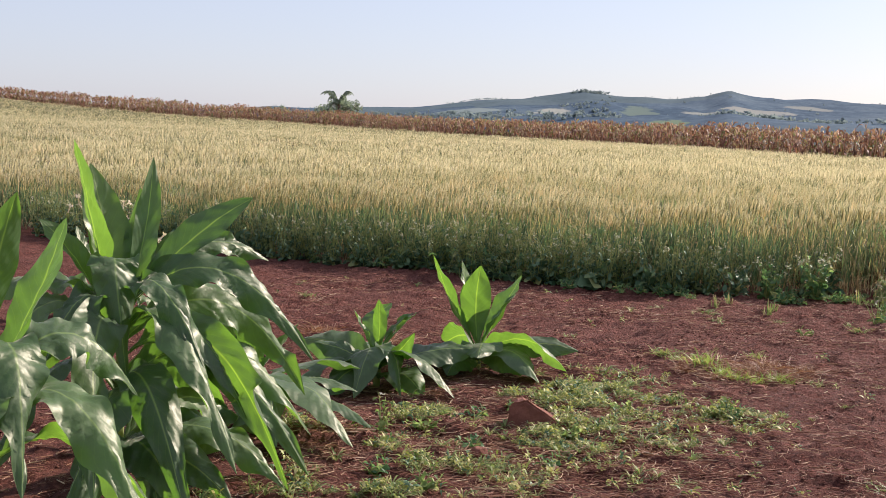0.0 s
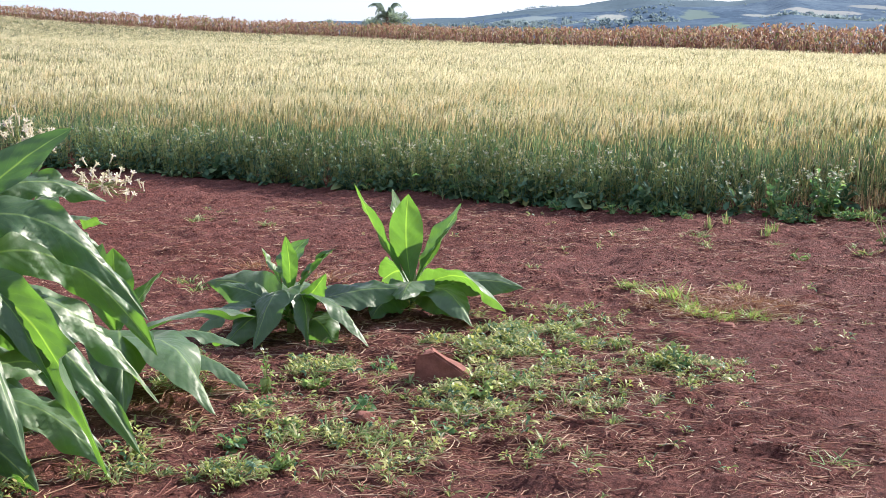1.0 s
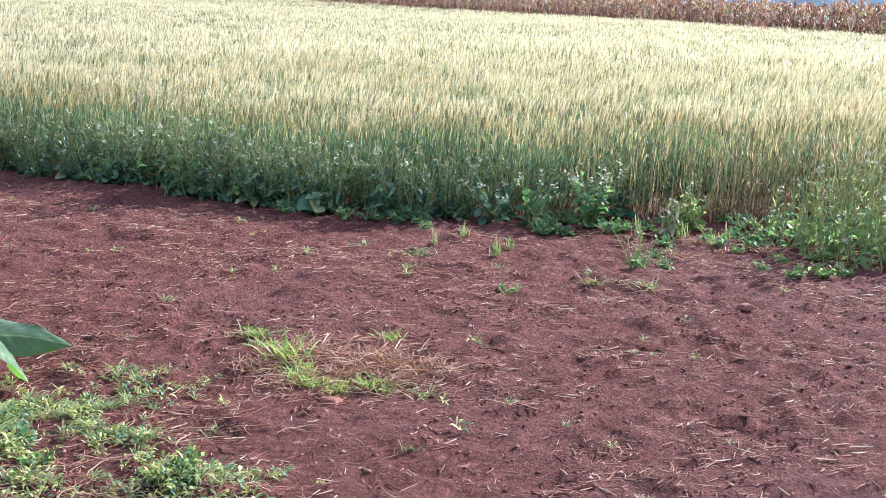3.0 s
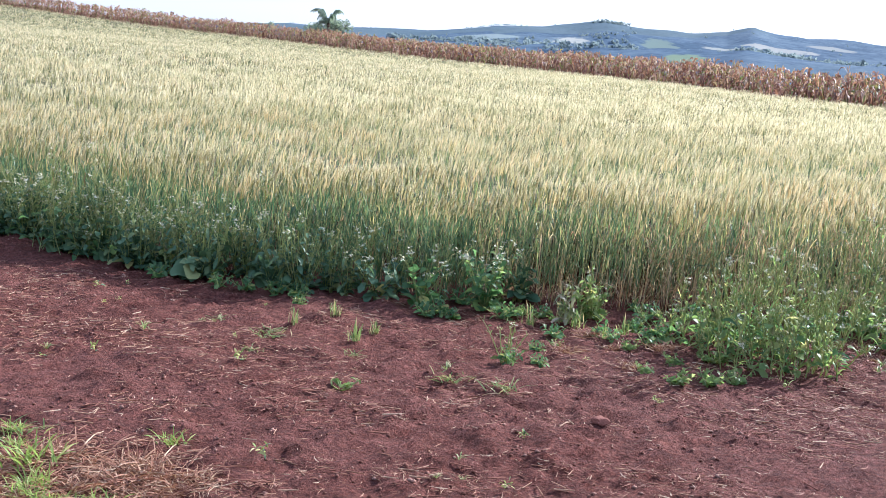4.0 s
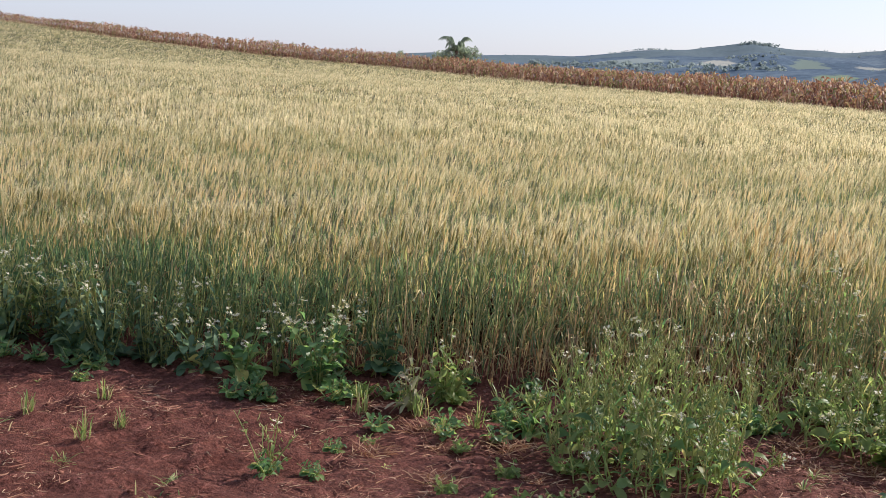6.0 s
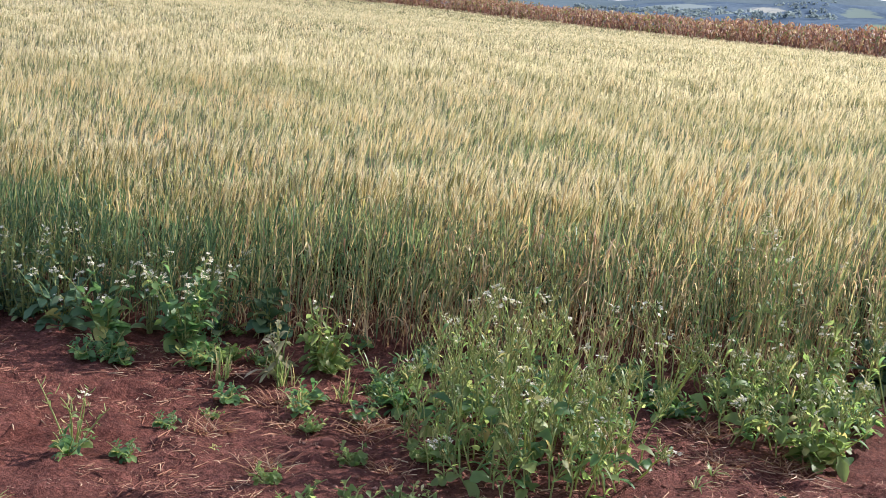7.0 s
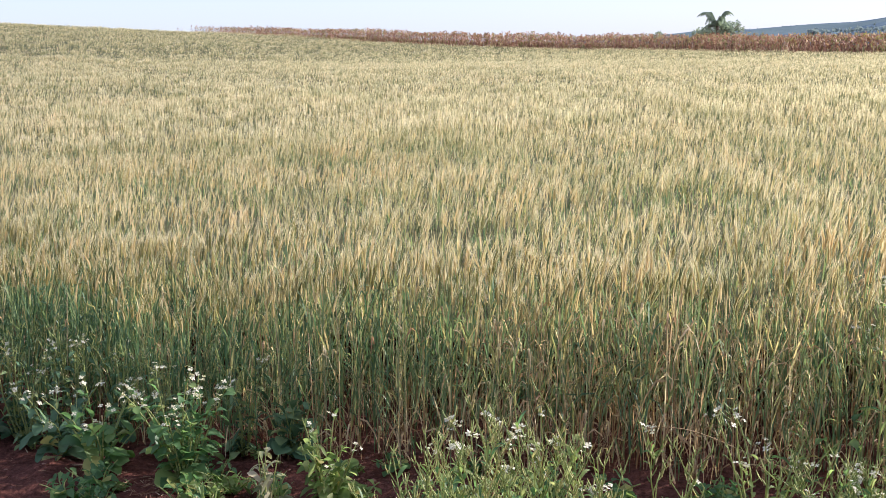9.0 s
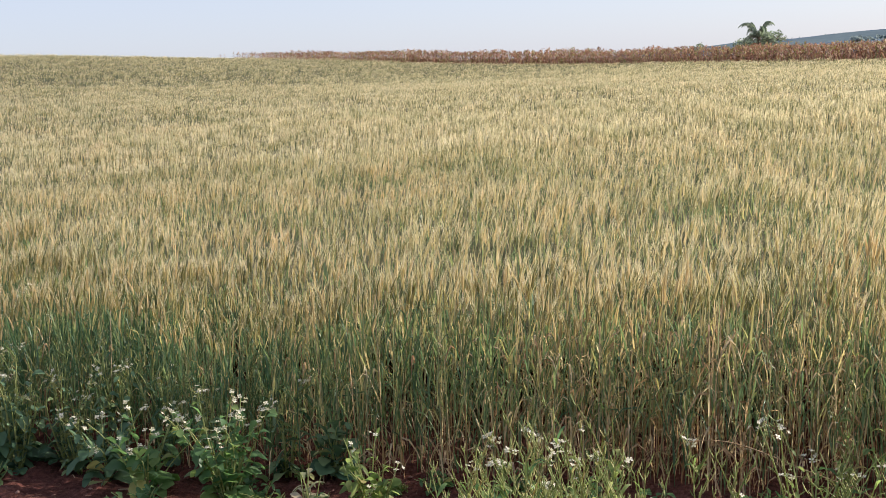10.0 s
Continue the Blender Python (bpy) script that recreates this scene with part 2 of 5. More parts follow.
PALE_LEAF = plant_material("pale_leaf", [(0.0, (0.22, 0.25, 0.12)), (0.6, (0.36, 0.34, 0.20)), (1.0, (0.52, 0.43, 0.30))], 0.4, 0.5, 0.4)
GROUND_LEAF = plant_material("seedling_leaf", [(0.0, (0.20, 0.26, 0.06)), (0.55, (0.42, 0.45, 0.12)), (0.9, (0.62, 0.56, 0.22)), (1.0, (0.70, 0.62, 0.36))], 0.36, 0.5, 0.35)
GRASS = plant_material("grass_blade", [(0.0, (0.15, 0.24, 0.08)), (0.55, (0.30, 0.38, 0.13)), (0.8, (0.48, 0.46, 0.20)), (1.0, (0.55, 0.42, 0.24))], 0.45, 0.45, 0.4)
DRY_GRASS = plant_material("dry_grass", [(0.0, (0.22, 0.095, 0.055)), (0.5, (0.38, 0.19, 0.11)), (1.0, (0.60, 0.44, 0.28))], 0.3, 0.6)
STRAW = plant_material("straw", [(0.0, (0.20, 0.075, 0.052)), (0.5, (0.34, 0.150, 0.092)), (0.85, (0.48, 0.29, 0.18)), (1.0, (0.66, 0.50, 0.34))], 0.15, 0.7)
# palm and bush leaves, paled towards grey to include the distance haze
PALM_LEAF = plant_material("palm_leaf", [(0.0, (0.19, 0.25, 0.20)), (1.0, (0.31, 0.37, 0.29))], 0.55, 0.6, 0.15)
# far tree leaves, pale blue because the distance haze is in the colour
FAR_LEAF = plant_material("hazy_far_leaf", [(0.0, (0.18, 0.225, 0.27)), (1.0, (0.235, 0.285, 0.325))], 0.6, 0.9, 0.05)
TOBACCO = tobacco_material("tobacco_leaf", [(0.0, (0.065, 0.135, 0.062)), (1.0, (0.110, 0.200, 0.085))], 0.46)


def bark_material():
    m, nt, b = material("bark", 0.9, 0.1)
    nt.links.new(ramp(nt, noise_of(nt, 5, 5), [(0.3, (0.10, 0.075, 0.055)), (0.7, (0.24, 0.19, 0.15))]), b.inputs["Base Color"])
    bumped(nt, b, noise_of(nt, 14, 4), 0.5, 0.03)
    return m


def rock_material():
    m, nt, b = material("red_rock", 0.85, 0.2)
    c = ramp(nt, noise_of(nt, 14, 6, 0.65), [(0.3, (0.15, 0.055, 0.038)), (0.6, (0.27, 0.11, 0.075)), (0.8, (0.36, 0.18, 0.13))])
    nt.links.new(c, b.inputs["Base Color"])
    bumped(nt, b, noise_of(nt, 45, 6, 0.7), 0.6, 0.01)
    return m


BARK, ROCK = bark_material(), rock_material()

# ---- geometry tools ----
rng = np.random.default_rng(7)
_lattice = rng.random((256, 256))


def value_noise(x, y, scale):
    """Smooth random heights, 0 to 1, on arrays."""
    x, y = np.asarray(x, float) * scale + 1000.3, np.asarray(y, float) * scale + 700.7
    i, j = np.floor(x).astype(int), np.floor(y).astype(int)
    u, v = x - i, y - j
    u, v = u * u * (3 - 2 * u), v * v * (3 - 2 * v)
    def at(a, b):
        return _lattice[a % 256, b % 256]
    return (at(i, j) * (1 - u) + at(i + 1, j) * u) * (1 - v) + (at(i, j + 1) * (1 - u) + at(i + 1, j + 1) * u) * v


def smooth(a, b, x):
    s = np.clip((np.asarray(x, float) - a) / (b - a), 0, 1)
    return s * s * (3 - 2 * s)


RIDGE_AZ = [-90, -60, -25, -20, -17.5, -15, -12.8, -8, -6, -4.6, -2.5, -0.7, 1.0, 2.1, 3.4, 4.8, 8.6, 14, 30, 90]
RIDGE_Z = [10, 12, 20, 26, 30, 34, 35.5, 47, 53, 58.5, 53.5, 51.5, 54.5, 65, 57, 55, 53, 45, 40, 30]


def land(x, y):
    """Height of the land without its small clods."""
    x, y = np.asarray(x, float), np.asarray(y, float)
    west = np.minimum(x, 0)
    near = (0.00058 * np.maximum(west, -68) ** 2 + 0.067 * np.maximum(-68 - west, 0)) * smooth(4, 30, y) + 0.006 * np.maximum(y - 8, 0) - 0.02 * np.maximum(x, 0) * smooth(15, 50, y)
    near = np.minimum(near, 7.5)
    r, az = np.hypot(x, y), np.degrees(np.arctan2(x, np.maximum(y, -1e9)))
    # a shallow hollow before the corn, a swell west of it
    near = near - 0.75 * np.exp(-((az + 30) / 9) ** 2) * smooth(50, 130, r) + 0.55 * smooth(-41, -52, az) * smooth(-120, -80, az) * smooth(80, 150, r)
    ridge = np.interp(az, RIDGE_AZ, RIDGE_Z) + 8
    rise = np.interp(r, [300, 500, 700, 900, 1080, 1260, 1400, 1500, 1700, 3000, 5000], [0, 0.12, 0.22, 0.31, 0.37, 0.64, 0.79, 1, 0.9, 0.5, 0.3])
    roll = (value_noise(x, y, 1 / 150) - 0.5) * 17 * smooth(350, 600, r) * (1 - smooth(1150, 1450, r))
    roll = roll + ((value_noise(x, y, 1 / 60) - 0.5) * 6 + (value_noise(x, y, 1 / 37) - 0.5) * 4) * smooth(400, 600, r)
    far = -8 + ridge * rise * smooth(-60, 120, y) + roll
    w = smooth(165, 330, r)
    return near * (1 - w) + far * w


def clods(x, y):
    """Small unevenness of the bare soil."""
    h = (value_noise(x, y, 0.9) - 0.5) * 0.05 + (value_noise(x + 9, y, 3.7) - 0.5) * 0.022 + (value_noise(x - 3, y + 8, 7.0) - 0.5) * 0.022
    h = h + (value_noise(x * 0.45, y + 0.25 * x, 3.4) - 0.5) * 0.034 * (0.4 + value_noise(x + 13, y, 0.7))
    crumb = value_noise(x, y + 5, 11)
    h = h + np.maximum(crumb - 0.40, 0) * 0.065 * (0.35 + value_noise(x + 31, y, 1.7)) + (value_noise(x - 7, y, 22) - 0.5) * 0.02
    return h * smooth(30, 16, np.hypot(np.asarray(x) - 1, np.asarray(y) - 3))


def height(x, y):
    return land(x, y) + clods(x, y)


class Pile:
    """Collects faces of one mesh as arrays."""
    def __init__(self):
        self.v, self.f3, self.f4, self.m3, self.m4, self.n = [], [], [], [], [], 0

    def add(self, v, faces, mat=0):
        v = np.asarray(v, float).reshape(-1, 3)
        tri = [f for f in faces if len(f) == 3]
        quad = [f for f in faces if len(f) == 4]
        if tri:
            self.f3.append(np.array(tri) + self.n), self.m3.append(np.full(len(tri), mat))
        if quad:
            self.f4.append(np.array(quad) + self.n), self.m4.append(np.full(len(quad), mat))
        self.v.append(v)
        self.n += len(v)

    def packed(self):
        f3 = np.concatenate(self.f3) if self.f3 else np.zeros((0, 3), int)
        f4 = np.concatenate(self.f4) if self.f4 else np.zeros((0, 4), int)
        m3 = np.concatenate(self.m3) if self.m3 else np.zeros(0, int)
        m4 = np.concatenate(self.m4) if self.m4 else np.zeros(0, int)
        return np.concatenate(self.v), f3, f4, m3, m4

    def scatter(self, shape, pos, yaw, size, lean=None, lean_way=None):
        """Many turned, scaled and leaning copies of a packed shape."""
        v, f3, f4, m3, m4 = shape
        n, k = len(pos), len(v)
        if not n:
            return
        size = np.broadcast_to(np.asarray(size, float), (n,))
        p = v[None] * size[:, None, None]
        c, s = np.cos(yaw)[:, None], np.sin(yaw)[:, None]
        x, y, z = p[..., 0] * c - p[..., 1] * s, p[..., 0] * s + p[..., 1] * c, p[..., 2].copy()
        if lean is not None:
            x, y = x + z * (lean * np.cos(lean_way))[:, None], y + z * (lean * np.sin(lean_way))[:, None]
        q = np.stack([x, y, z], -1) + np.asarray(pos)[:, None]
        base = (np.arange(n) * k)[:, None, None] + self.n
        if len(f3):
            self.f3.append((f3[None] + base).reshape(-1, 3)), self.m3.append(np.tile(m3, n))
        if len(f4):
            self.f4.append((f4[None] + base).reshape(-1, 4)), self.m4.append(np.tile(m4, n))
        self.v.append(q.reshape(-1, 3))
        self.n += n * k

    def mesh(self, name, mats, shade=False):
        v, f3, f4, m3, m4 = self.packed()
        me = bpy.data.meshes.new(name)
        me.vertices.add(len(v))
        me.vertices.foreach_set("co", v.astype(np.float32).ravel())
        me.loops.add(3 * len(f3) + 4 * len(f4))
        me.loops.foreach_set("vertex_index", np.concatenate([f3.ravel(), f4.ravel()]).astype(np.int32))
        me.polygons.add(len(f3) + len(f4))
        starts = np.concatenate([np.arange(len(f3)) * 3, 3 * len(f3) + np.arange(len(f4)) * 4])
        me.polygons.foreach_set("loop_start", starts.astype(np.int32))
        me.polygons.foreach_set("material_index", np.concatenate([m3, m4]).astype(np.int32))
        if shade:
            me.polygons.foreach_set("use_smooth", np.ones(len(f3) + len(f4), bool))
        for m in mats:
            me.materials.append(m)
        me.update(calc_edges=True)
        me.validate()
        return me


def part(name, pile, mats, parent=None, label="", shade=True):
    """Links a pile as one mesh, under a thing or on its own."""
    ob = new(name, pile.mesh(name, mats if isinstance(mats, (list, tuple)) else [mats], shade))
    ob.parent = parent
    return tagged(ob, label)


def ribbon(pile, pts, widths, side, mat=0, fold=0.0):
    """A blade along pts; side: the way across it."""
    pts, widths = np.asarray(pts, float), np.asarray(widths, float)
    side = np.asarray(side, float) / np.linalg.norm(side)
    n = len(pts)
    a, b = pts - side * widths[:, None] / 2, pts + side * widths[:, None] / 2
    if fold:
        up = np.array([0, 0, fold])
        mid = pts - up * widths[:, None]
        v = np.stack([a, mid, b], 1).reshape(-1, 3)
        f = [q for i in range(n - 1) for q in ((3 * i, 3 * i + 1, 3 * i + 4, 3 * i + 3), (3 * i + 1, 3 * i + 2, 3 * i + 5, 3 * i + 4))]
    else:
        v = np.stack([a, b], 1).reshape(-1, 3)
        f = [(2 * i, 2 * i + 1, 2 * i + 3, 2 * i + 2) for i in range(n - 1)]
    pile.add(v, f, mat)


def tube(pile, pts, radii, sides=5, mat=0):
    pts, v = [np.asarray(p, float) for p in pts], []
    for i, (p, r) in enumerate(zip(pts, radii)):
        d = pts[min(i + 1, len(pts) - 1)] - pts[max(i - 1, 0)]
        d = d / (np.linalg.norm(d) + 1e-9)
        a = np.cross(d, (0.3, 0.9, 0.1) if abs(d[1]) < 0.9 else (1, 0, 0))
        a /= np.linalg.norm(a)
        b = np.cross(d, a)
        v += [p + r * (math.cos(t) * a + math.sin(t) * b) for t in np.arange(sides) * math.tau / sides]
    f = [(i * sides + k, i * sides + (k + 1) % sides, (i + 1) * sides + (k + 1) % sides, (i + 1) * sides + k) for i in range(len(pts) - 1) for k in range(sides)]
    pile.add(v, f, mat)


def arc(az, r0, z0, r1, z1, bow, n, sway=0.0):
    """A curve out from an axis: from (r0, z0) to (r1, z1), its middle raised by bow."""
    s = np.linspace(0, 1, n)
    r, z = r0 + (r1 - r0) * s, z0 + (z1 - z0) * s + bow * 4 * s * (1 - s)
    side = sway * np.sin(s * 2.6)
    return np.stack([r * math.cos(az) - side * math.sin(az), r * math.sin(az) + side * math.cos(az), z], 1)


# ---- ground ----
def spaced(lo, hi, fine, outer, growth):
    a = list(np.arange(lo, hi, fine))
    step, up, down = fine, a[-1], a[0]
    ups, downs = [], []
    while up < outer or down > -outer:
        step = min(step * growth, 30.0 if max(up, -down) < 1700 else 150.0)
        up, down = up + step, down - step
        ups.append(up), downs.append(down)
    return np.array(downs[::-1] + a + ups)


def build_ground():
    xs, ys = spaced(-4.2, 5.4, 0.038, 4300, 1.14), spaced(-1.6, 7.2, 0.038, 4300, 1.14)
    gx, gy = np.meshgrid(xs, ys)
    x, y = gx.ravel(), gy.ravel()
    v = np.stack([x, y, height(x, y)], 1)
    nx, ny = len(xs), len(ys)
    i = (np.arange(ny - 1)[:, None] * nx + np.arange(nx - 1)[None]).ravel()
    quads = np.stack([i, i + 1, i + nx + 1, i + nx], 1)
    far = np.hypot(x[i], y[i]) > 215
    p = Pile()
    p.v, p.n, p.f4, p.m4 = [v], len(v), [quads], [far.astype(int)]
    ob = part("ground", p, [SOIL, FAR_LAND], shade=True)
    tagged(ob, "bare red-brown soil track strewn with straw, farmland and hills beyond", "ground", kind="structure")


build_ground()

# ---- wheat ----
EDGE_X = [-60, -30, -6.7, -4.3, -2.7, -1.4, -0.5, 0.4, 1.3, 2.3, 3.3, 4.3, 6.0, 30]
EDGE_Y = [31, 18.4, 9.1, 8.25, 7.75, 7.1, 6.85, 6.75, 6.83, 7.06, 7.42, 7.74, 8.5, 29]
CORN_X = [-150, -90, -70, -42, -12, 10, 40]
CORN_Y = [140, 135, 133, 126, 97, 63, 24]
WHEAT_H = 0.76


def edge(x):
    return np.interp(x, EDGE_X, EDGE_Y)


def wheat_shape(seed, full, awns, blades, green=False):
    """One wheat stalk with leaves, ear and awns, one unit high, swept towards +x by the wind."""
    r, p = np.random.default_rng(seed), Pile()
    bend = np.array([0.015 + r.normal(0, 0.03), r.normal(0, 0.03)])
    low = 0.0 if full else 0.45
    def spine(z):
        return np.array([bend[0] * z * z, bend[1] * z * z, z])
    top = 0.83 + r.random() * 0.06
    turn = r.random() * math.tau
    zs = np.linspace(low, top, 3 if full else 2)
    flat = (math.cos(turn), math.sin(turn), 0)
    dry_to = 0.18 + 0.3 * r.random()
    if full and not green and r.random() < 0.6:
        ribbon(p, [spine(0), spine(dry_to)], (0.0062, 0.0056), flat, 5)
        ribbon(p, [spine(dry_to), spine(top)], (0.0056, 0.0035), flat, 0)
    else:
        ribbon(p, [spine(z) for z in zs], np.linspace(0.0058, 0.0035, len(zs)), flat, 7 if green or not full and seed % 2 else 0)
    for k in range(blades):
        z0, az, n = low + (top - low) * (0.06 + 0.84 * (k + r.random() * 0.6) / blades), r.random() * math.tau, 4 if full else 3
        withered = full and not green and (z0 < 0.22 or r.random() < (0.42 if seed >= 120 else 0.12))
        if withered:
            pts = arc(az, 0.003, 0, 0.07 + 0.09 * r.random(), -0.04 - 0.16 * r.random(), 0.05 + 0.04 * r.random(), n)
        elif r.random() < 0.55:
            pts = arc(az, 0.003, 0, 0.05 + 0.06 * r.random(), 0.13 + 0.12 * r.random(), 0.01, n)
        else:
            pts = arc(az, 0.003, 0, 0.09 + 0.11 * r.random(), 0.02 + 0.08 * r.random(), 0.07 + 0.05 * r.random(), n)
        ribbon(p, pts + spine(z0), [0.007, 0.010, 0.008, 0.001] if full else [0.008, 0.010, 0.001], (-math.sin(az), math.cos(az), r.normal(0, 0.6)), 5 if withered else 7 if green else 1)
    nod = r.normal(0.0, 0.9)
    droop = 0.008 + 0.03 * r.random()
    length = 0.10 + 0.03 * r.random()
    slim = seed % 4 == 0
    def ear(s):
        return spine(top) + np.array([droop * s * s * math.cos(nod), droop * s * s * math.sin(nod), length * s])
    for k in range(2 if full else 1):
        a = nod + 0.6 + k * 1.6
        ribbon(p, [ear(s) for s in (0.0, 0.18, 0.5, 0.8, 1.08)], np.array((0.004, 0.0145, 0.014, 0.010, 0.001)) * (0.8 if slim else 1), (math.cos(a), math.sin(a), 0), 6 if slim else 2)
    count = awns // 2 if slim else awns
    for k in range(count):
        s, az = 0.08 + 0.9 * k / max(1, count - 1), k * 2.4 + r.random()
        a = ear(s)
        out = np.array([math.cos(az), math.sin(az), 0]) * (0.010 + 0.022 * r.random())
        tip = a + out + np.array([0.007 + droop * 0.9 * math.cos(nod), droop * 0.9 * math.sin(nod), 0.062 + 0.035 * r.random()])
        w = np.array([-math.sin(az), math.cos(az), 0]) * (0.00125 if full else 0.0016)
        p.add([a - w, a + w, tip], [(0, 1, 2)], 3)
    return p.packed()


def ears_shape(seed, count, spread):
    """A tuft of ears and awns for the field further off."""
    r, p = np.random.default_rng(seed), Pile()
    coarse = 1 if seed < 80 else 1.6 if seed < 90 else 2.2
    for _ in range(count):
        x, y = r.normal(0, spread, 2)
        top, az, w = 0.9 + 0.10 * r.random(), r.random() * math.tau, (0.006 + 0.003 * r.random()) * coarse
        d = np.array([0.016 + r.normal(0, 0.025), r.normal(0, 0.025), 0])
        b = np.array([x, y, top - 0.26])
        s = np.array([math.cos(az), math.sin(az), 0]) * w
        c = b + d + (0, 0, 0.22)
        dark = r.random() < 0.34
        p.add([b - s * (1.5 if dark else 1), b + s * (1.5 if dark else 1), c], [(0, 1, 2)], 6 if dark else 2)
        if dark:
            continue
        for side in (-1, 1):
            k = np.array([-s[1], s[0], 0]) * 0.42
            t = c + d * 1.1 + side * np.array([0.010, 0.004, 0]) * coarse + (0, 0, 0.05 + 0.035 * r.random())
            p.add([b + (c - b) * 0.5, t - k, t + k], [(0, 1, 2)], 3)
    return p.packed()


def field_points(lo, hi, per_m2, cx=3.2, cy=1.0, az0=-62, az1=16):
    """Random places in the field, lo to hi metres from the track."""
    area = math.radians(az1 - az0) * (hi * hi - lo * lo) / 2
    n = int(area * per_m2)
    r, a = np.sqrt(rng.random(n) * (hi * hi - lo * lo) + lo * lo), np.radians(az0 + rng.random(n) * (az1 - az0))
    x, y = cx + r * np.sin(a), cy + r * np.cos(a)
    keep = (y > edge(x)) & (y < np.interp(x, CORN_X, CORN_Y) - 0.6) & (np.hypot(x, y) < 170)
    return x[keep], y[keep]


def plant_wheat(p, shapes, x, y, tall):
    z = land(x, y)
    wave = 0.91 + 0.13 * value_noise(x, y, 0.4) + 0.20 * (value_noise(x + 50, y, 1.5) - 0.5) + 0.24 * (value_noise(x, y + 80, 3.6) - 0.5)
    size = tall * wave * np.where(rng.random(len(x)) < 0.12, 0.78 + 0.15 * rng.random(len(x)), 0.95 + 0.10 * rng.random(len(x)))
    pick = rng.integers(0, len(shapes), len(x))
    for k, shape in enumerate(shapes):
        at = pick == k
        n = int(at.sum())
        p.scatter(shape, np.stack([x[at], y[at], z[at]], 1), rng.normal(0.0, 1.0, n), size[at], np.abs(rng.normal(0.055, 0.06, n)), rng.normal(0.15, 0.6, n) + 1.4 * (value_noise(x[at], y[at], 1.1) - 0.5))


def build_wheat():
    p = Pile()
    full = [wheat_shape(k, True, 15, 5) for k in range(12)]
    tops = [wheat_shape(40 + k, False, 11, 1) for k in range(10)]
    x, y = field_points(2, 24, 350)
    deep = y - edge(x)
    ragged = 0.25 * value_noise(x, y, 2.2)
    first = (deep > ragged - 0.05) & (deep < 1.25) & (x > -15) & (x < 7.5) & ((x > -6) | (rng.random(len(x)) < 0.55))
    x, y, deep = x[first], y[first], deep[first]
    leafy = rng.random(len(x)) < np.where(deep < 0.75, 0.22 + 0.50 * smooth(2.3, 0.7, x) - 0.12 * smooth(2.2, 3.2, x), 0.06)
    dry = ~leafy & (rng.random(len(x)) < 0.8 * smooth(1.8, 3.0, x))
    plant_wheat(p, [wheat_shape(120 + k, True, 14, 6) for k in range(8)], x[dry], y[dry], WHEAT_H)
    leafy_or_dry = leafy | dry
    plant_wheat(p, full, x[~leafy_or_dry], y[~leafy_or_dry], WHEAT_H)
    plant_wheat(p, [wheat_shape(20 + k, True, 5, 8, True) for k in range(8)], x[leafy], y[leafy], WHEAT_H * 0.93)
    x, y = field_points(4, 19, 170)
    deep = y - edge(x)
    second = (deep >= 1.2) & (rng.random(len(x)) > smooth(13.5, 19, np.hypot(x - 3.2, y - 1)))
    plant_wheat(p, tops, x[second], y[second], WHEAT_H)
    x, y = field_points(13.5, 34, 54)
    some = rng.random(len(x)) < smooth(13.5, 19, np.hypot(x - 3.2, y - 1))
    x, y = x[some], y[some]
    plant_wheat(p, [ears_shape(70 + k, 4, 0.07) for k in range(6)], x, y, WHEAT_H)
    x, y = field_points(34, 80, 13)
    plant_wheat(p, [ears_shape(80 + k, 5, 0.14) for k in range(6)], x, y, WHEAT_H)
    x, y = field_points(80, 170, 3.2)
    plant_wheat(p, [ears_shape(90 + k, 6, 0.22) for k in range(6)], x, y, WHEAT_H * 1.04)
    # a solid dark sheet under the ears, for the shaded gaps between dense stalks
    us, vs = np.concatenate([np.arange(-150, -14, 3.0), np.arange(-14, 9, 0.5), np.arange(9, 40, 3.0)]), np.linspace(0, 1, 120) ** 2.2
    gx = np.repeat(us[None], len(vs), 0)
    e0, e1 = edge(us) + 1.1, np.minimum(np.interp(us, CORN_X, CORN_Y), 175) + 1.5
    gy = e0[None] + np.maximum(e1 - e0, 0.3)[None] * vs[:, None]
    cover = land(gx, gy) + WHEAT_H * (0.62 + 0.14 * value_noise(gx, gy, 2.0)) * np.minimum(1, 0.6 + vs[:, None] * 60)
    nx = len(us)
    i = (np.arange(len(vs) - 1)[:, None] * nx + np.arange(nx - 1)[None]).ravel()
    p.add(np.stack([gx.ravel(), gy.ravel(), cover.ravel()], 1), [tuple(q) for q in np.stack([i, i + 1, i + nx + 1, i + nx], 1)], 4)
    ob = part("wheat_crop", p, [WHEAT_STEM, WHEAT_LEAF, WHEAT_EAR, WHEAT_AWN, SHADE_SHEET, WHEAT_DRY, WHEAT_GREEN, GREEN_BLADE], shade=False)
    tagged(ob, "ripening golden-green bearded wheat standing dense in a wide field", "wheat", kind="stuff")


def shade_sheet_material():
    m, nt, b = material("wheat_shade_sheet", 0.9, 0.1)
    # stalk colours darkened by the shade that lies between the stalks
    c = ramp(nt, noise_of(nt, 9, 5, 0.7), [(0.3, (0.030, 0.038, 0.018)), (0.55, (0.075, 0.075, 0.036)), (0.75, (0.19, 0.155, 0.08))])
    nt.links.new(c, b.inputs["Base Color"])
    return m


SHADE_SHEET = shade_sheet_material()
build_wheat()


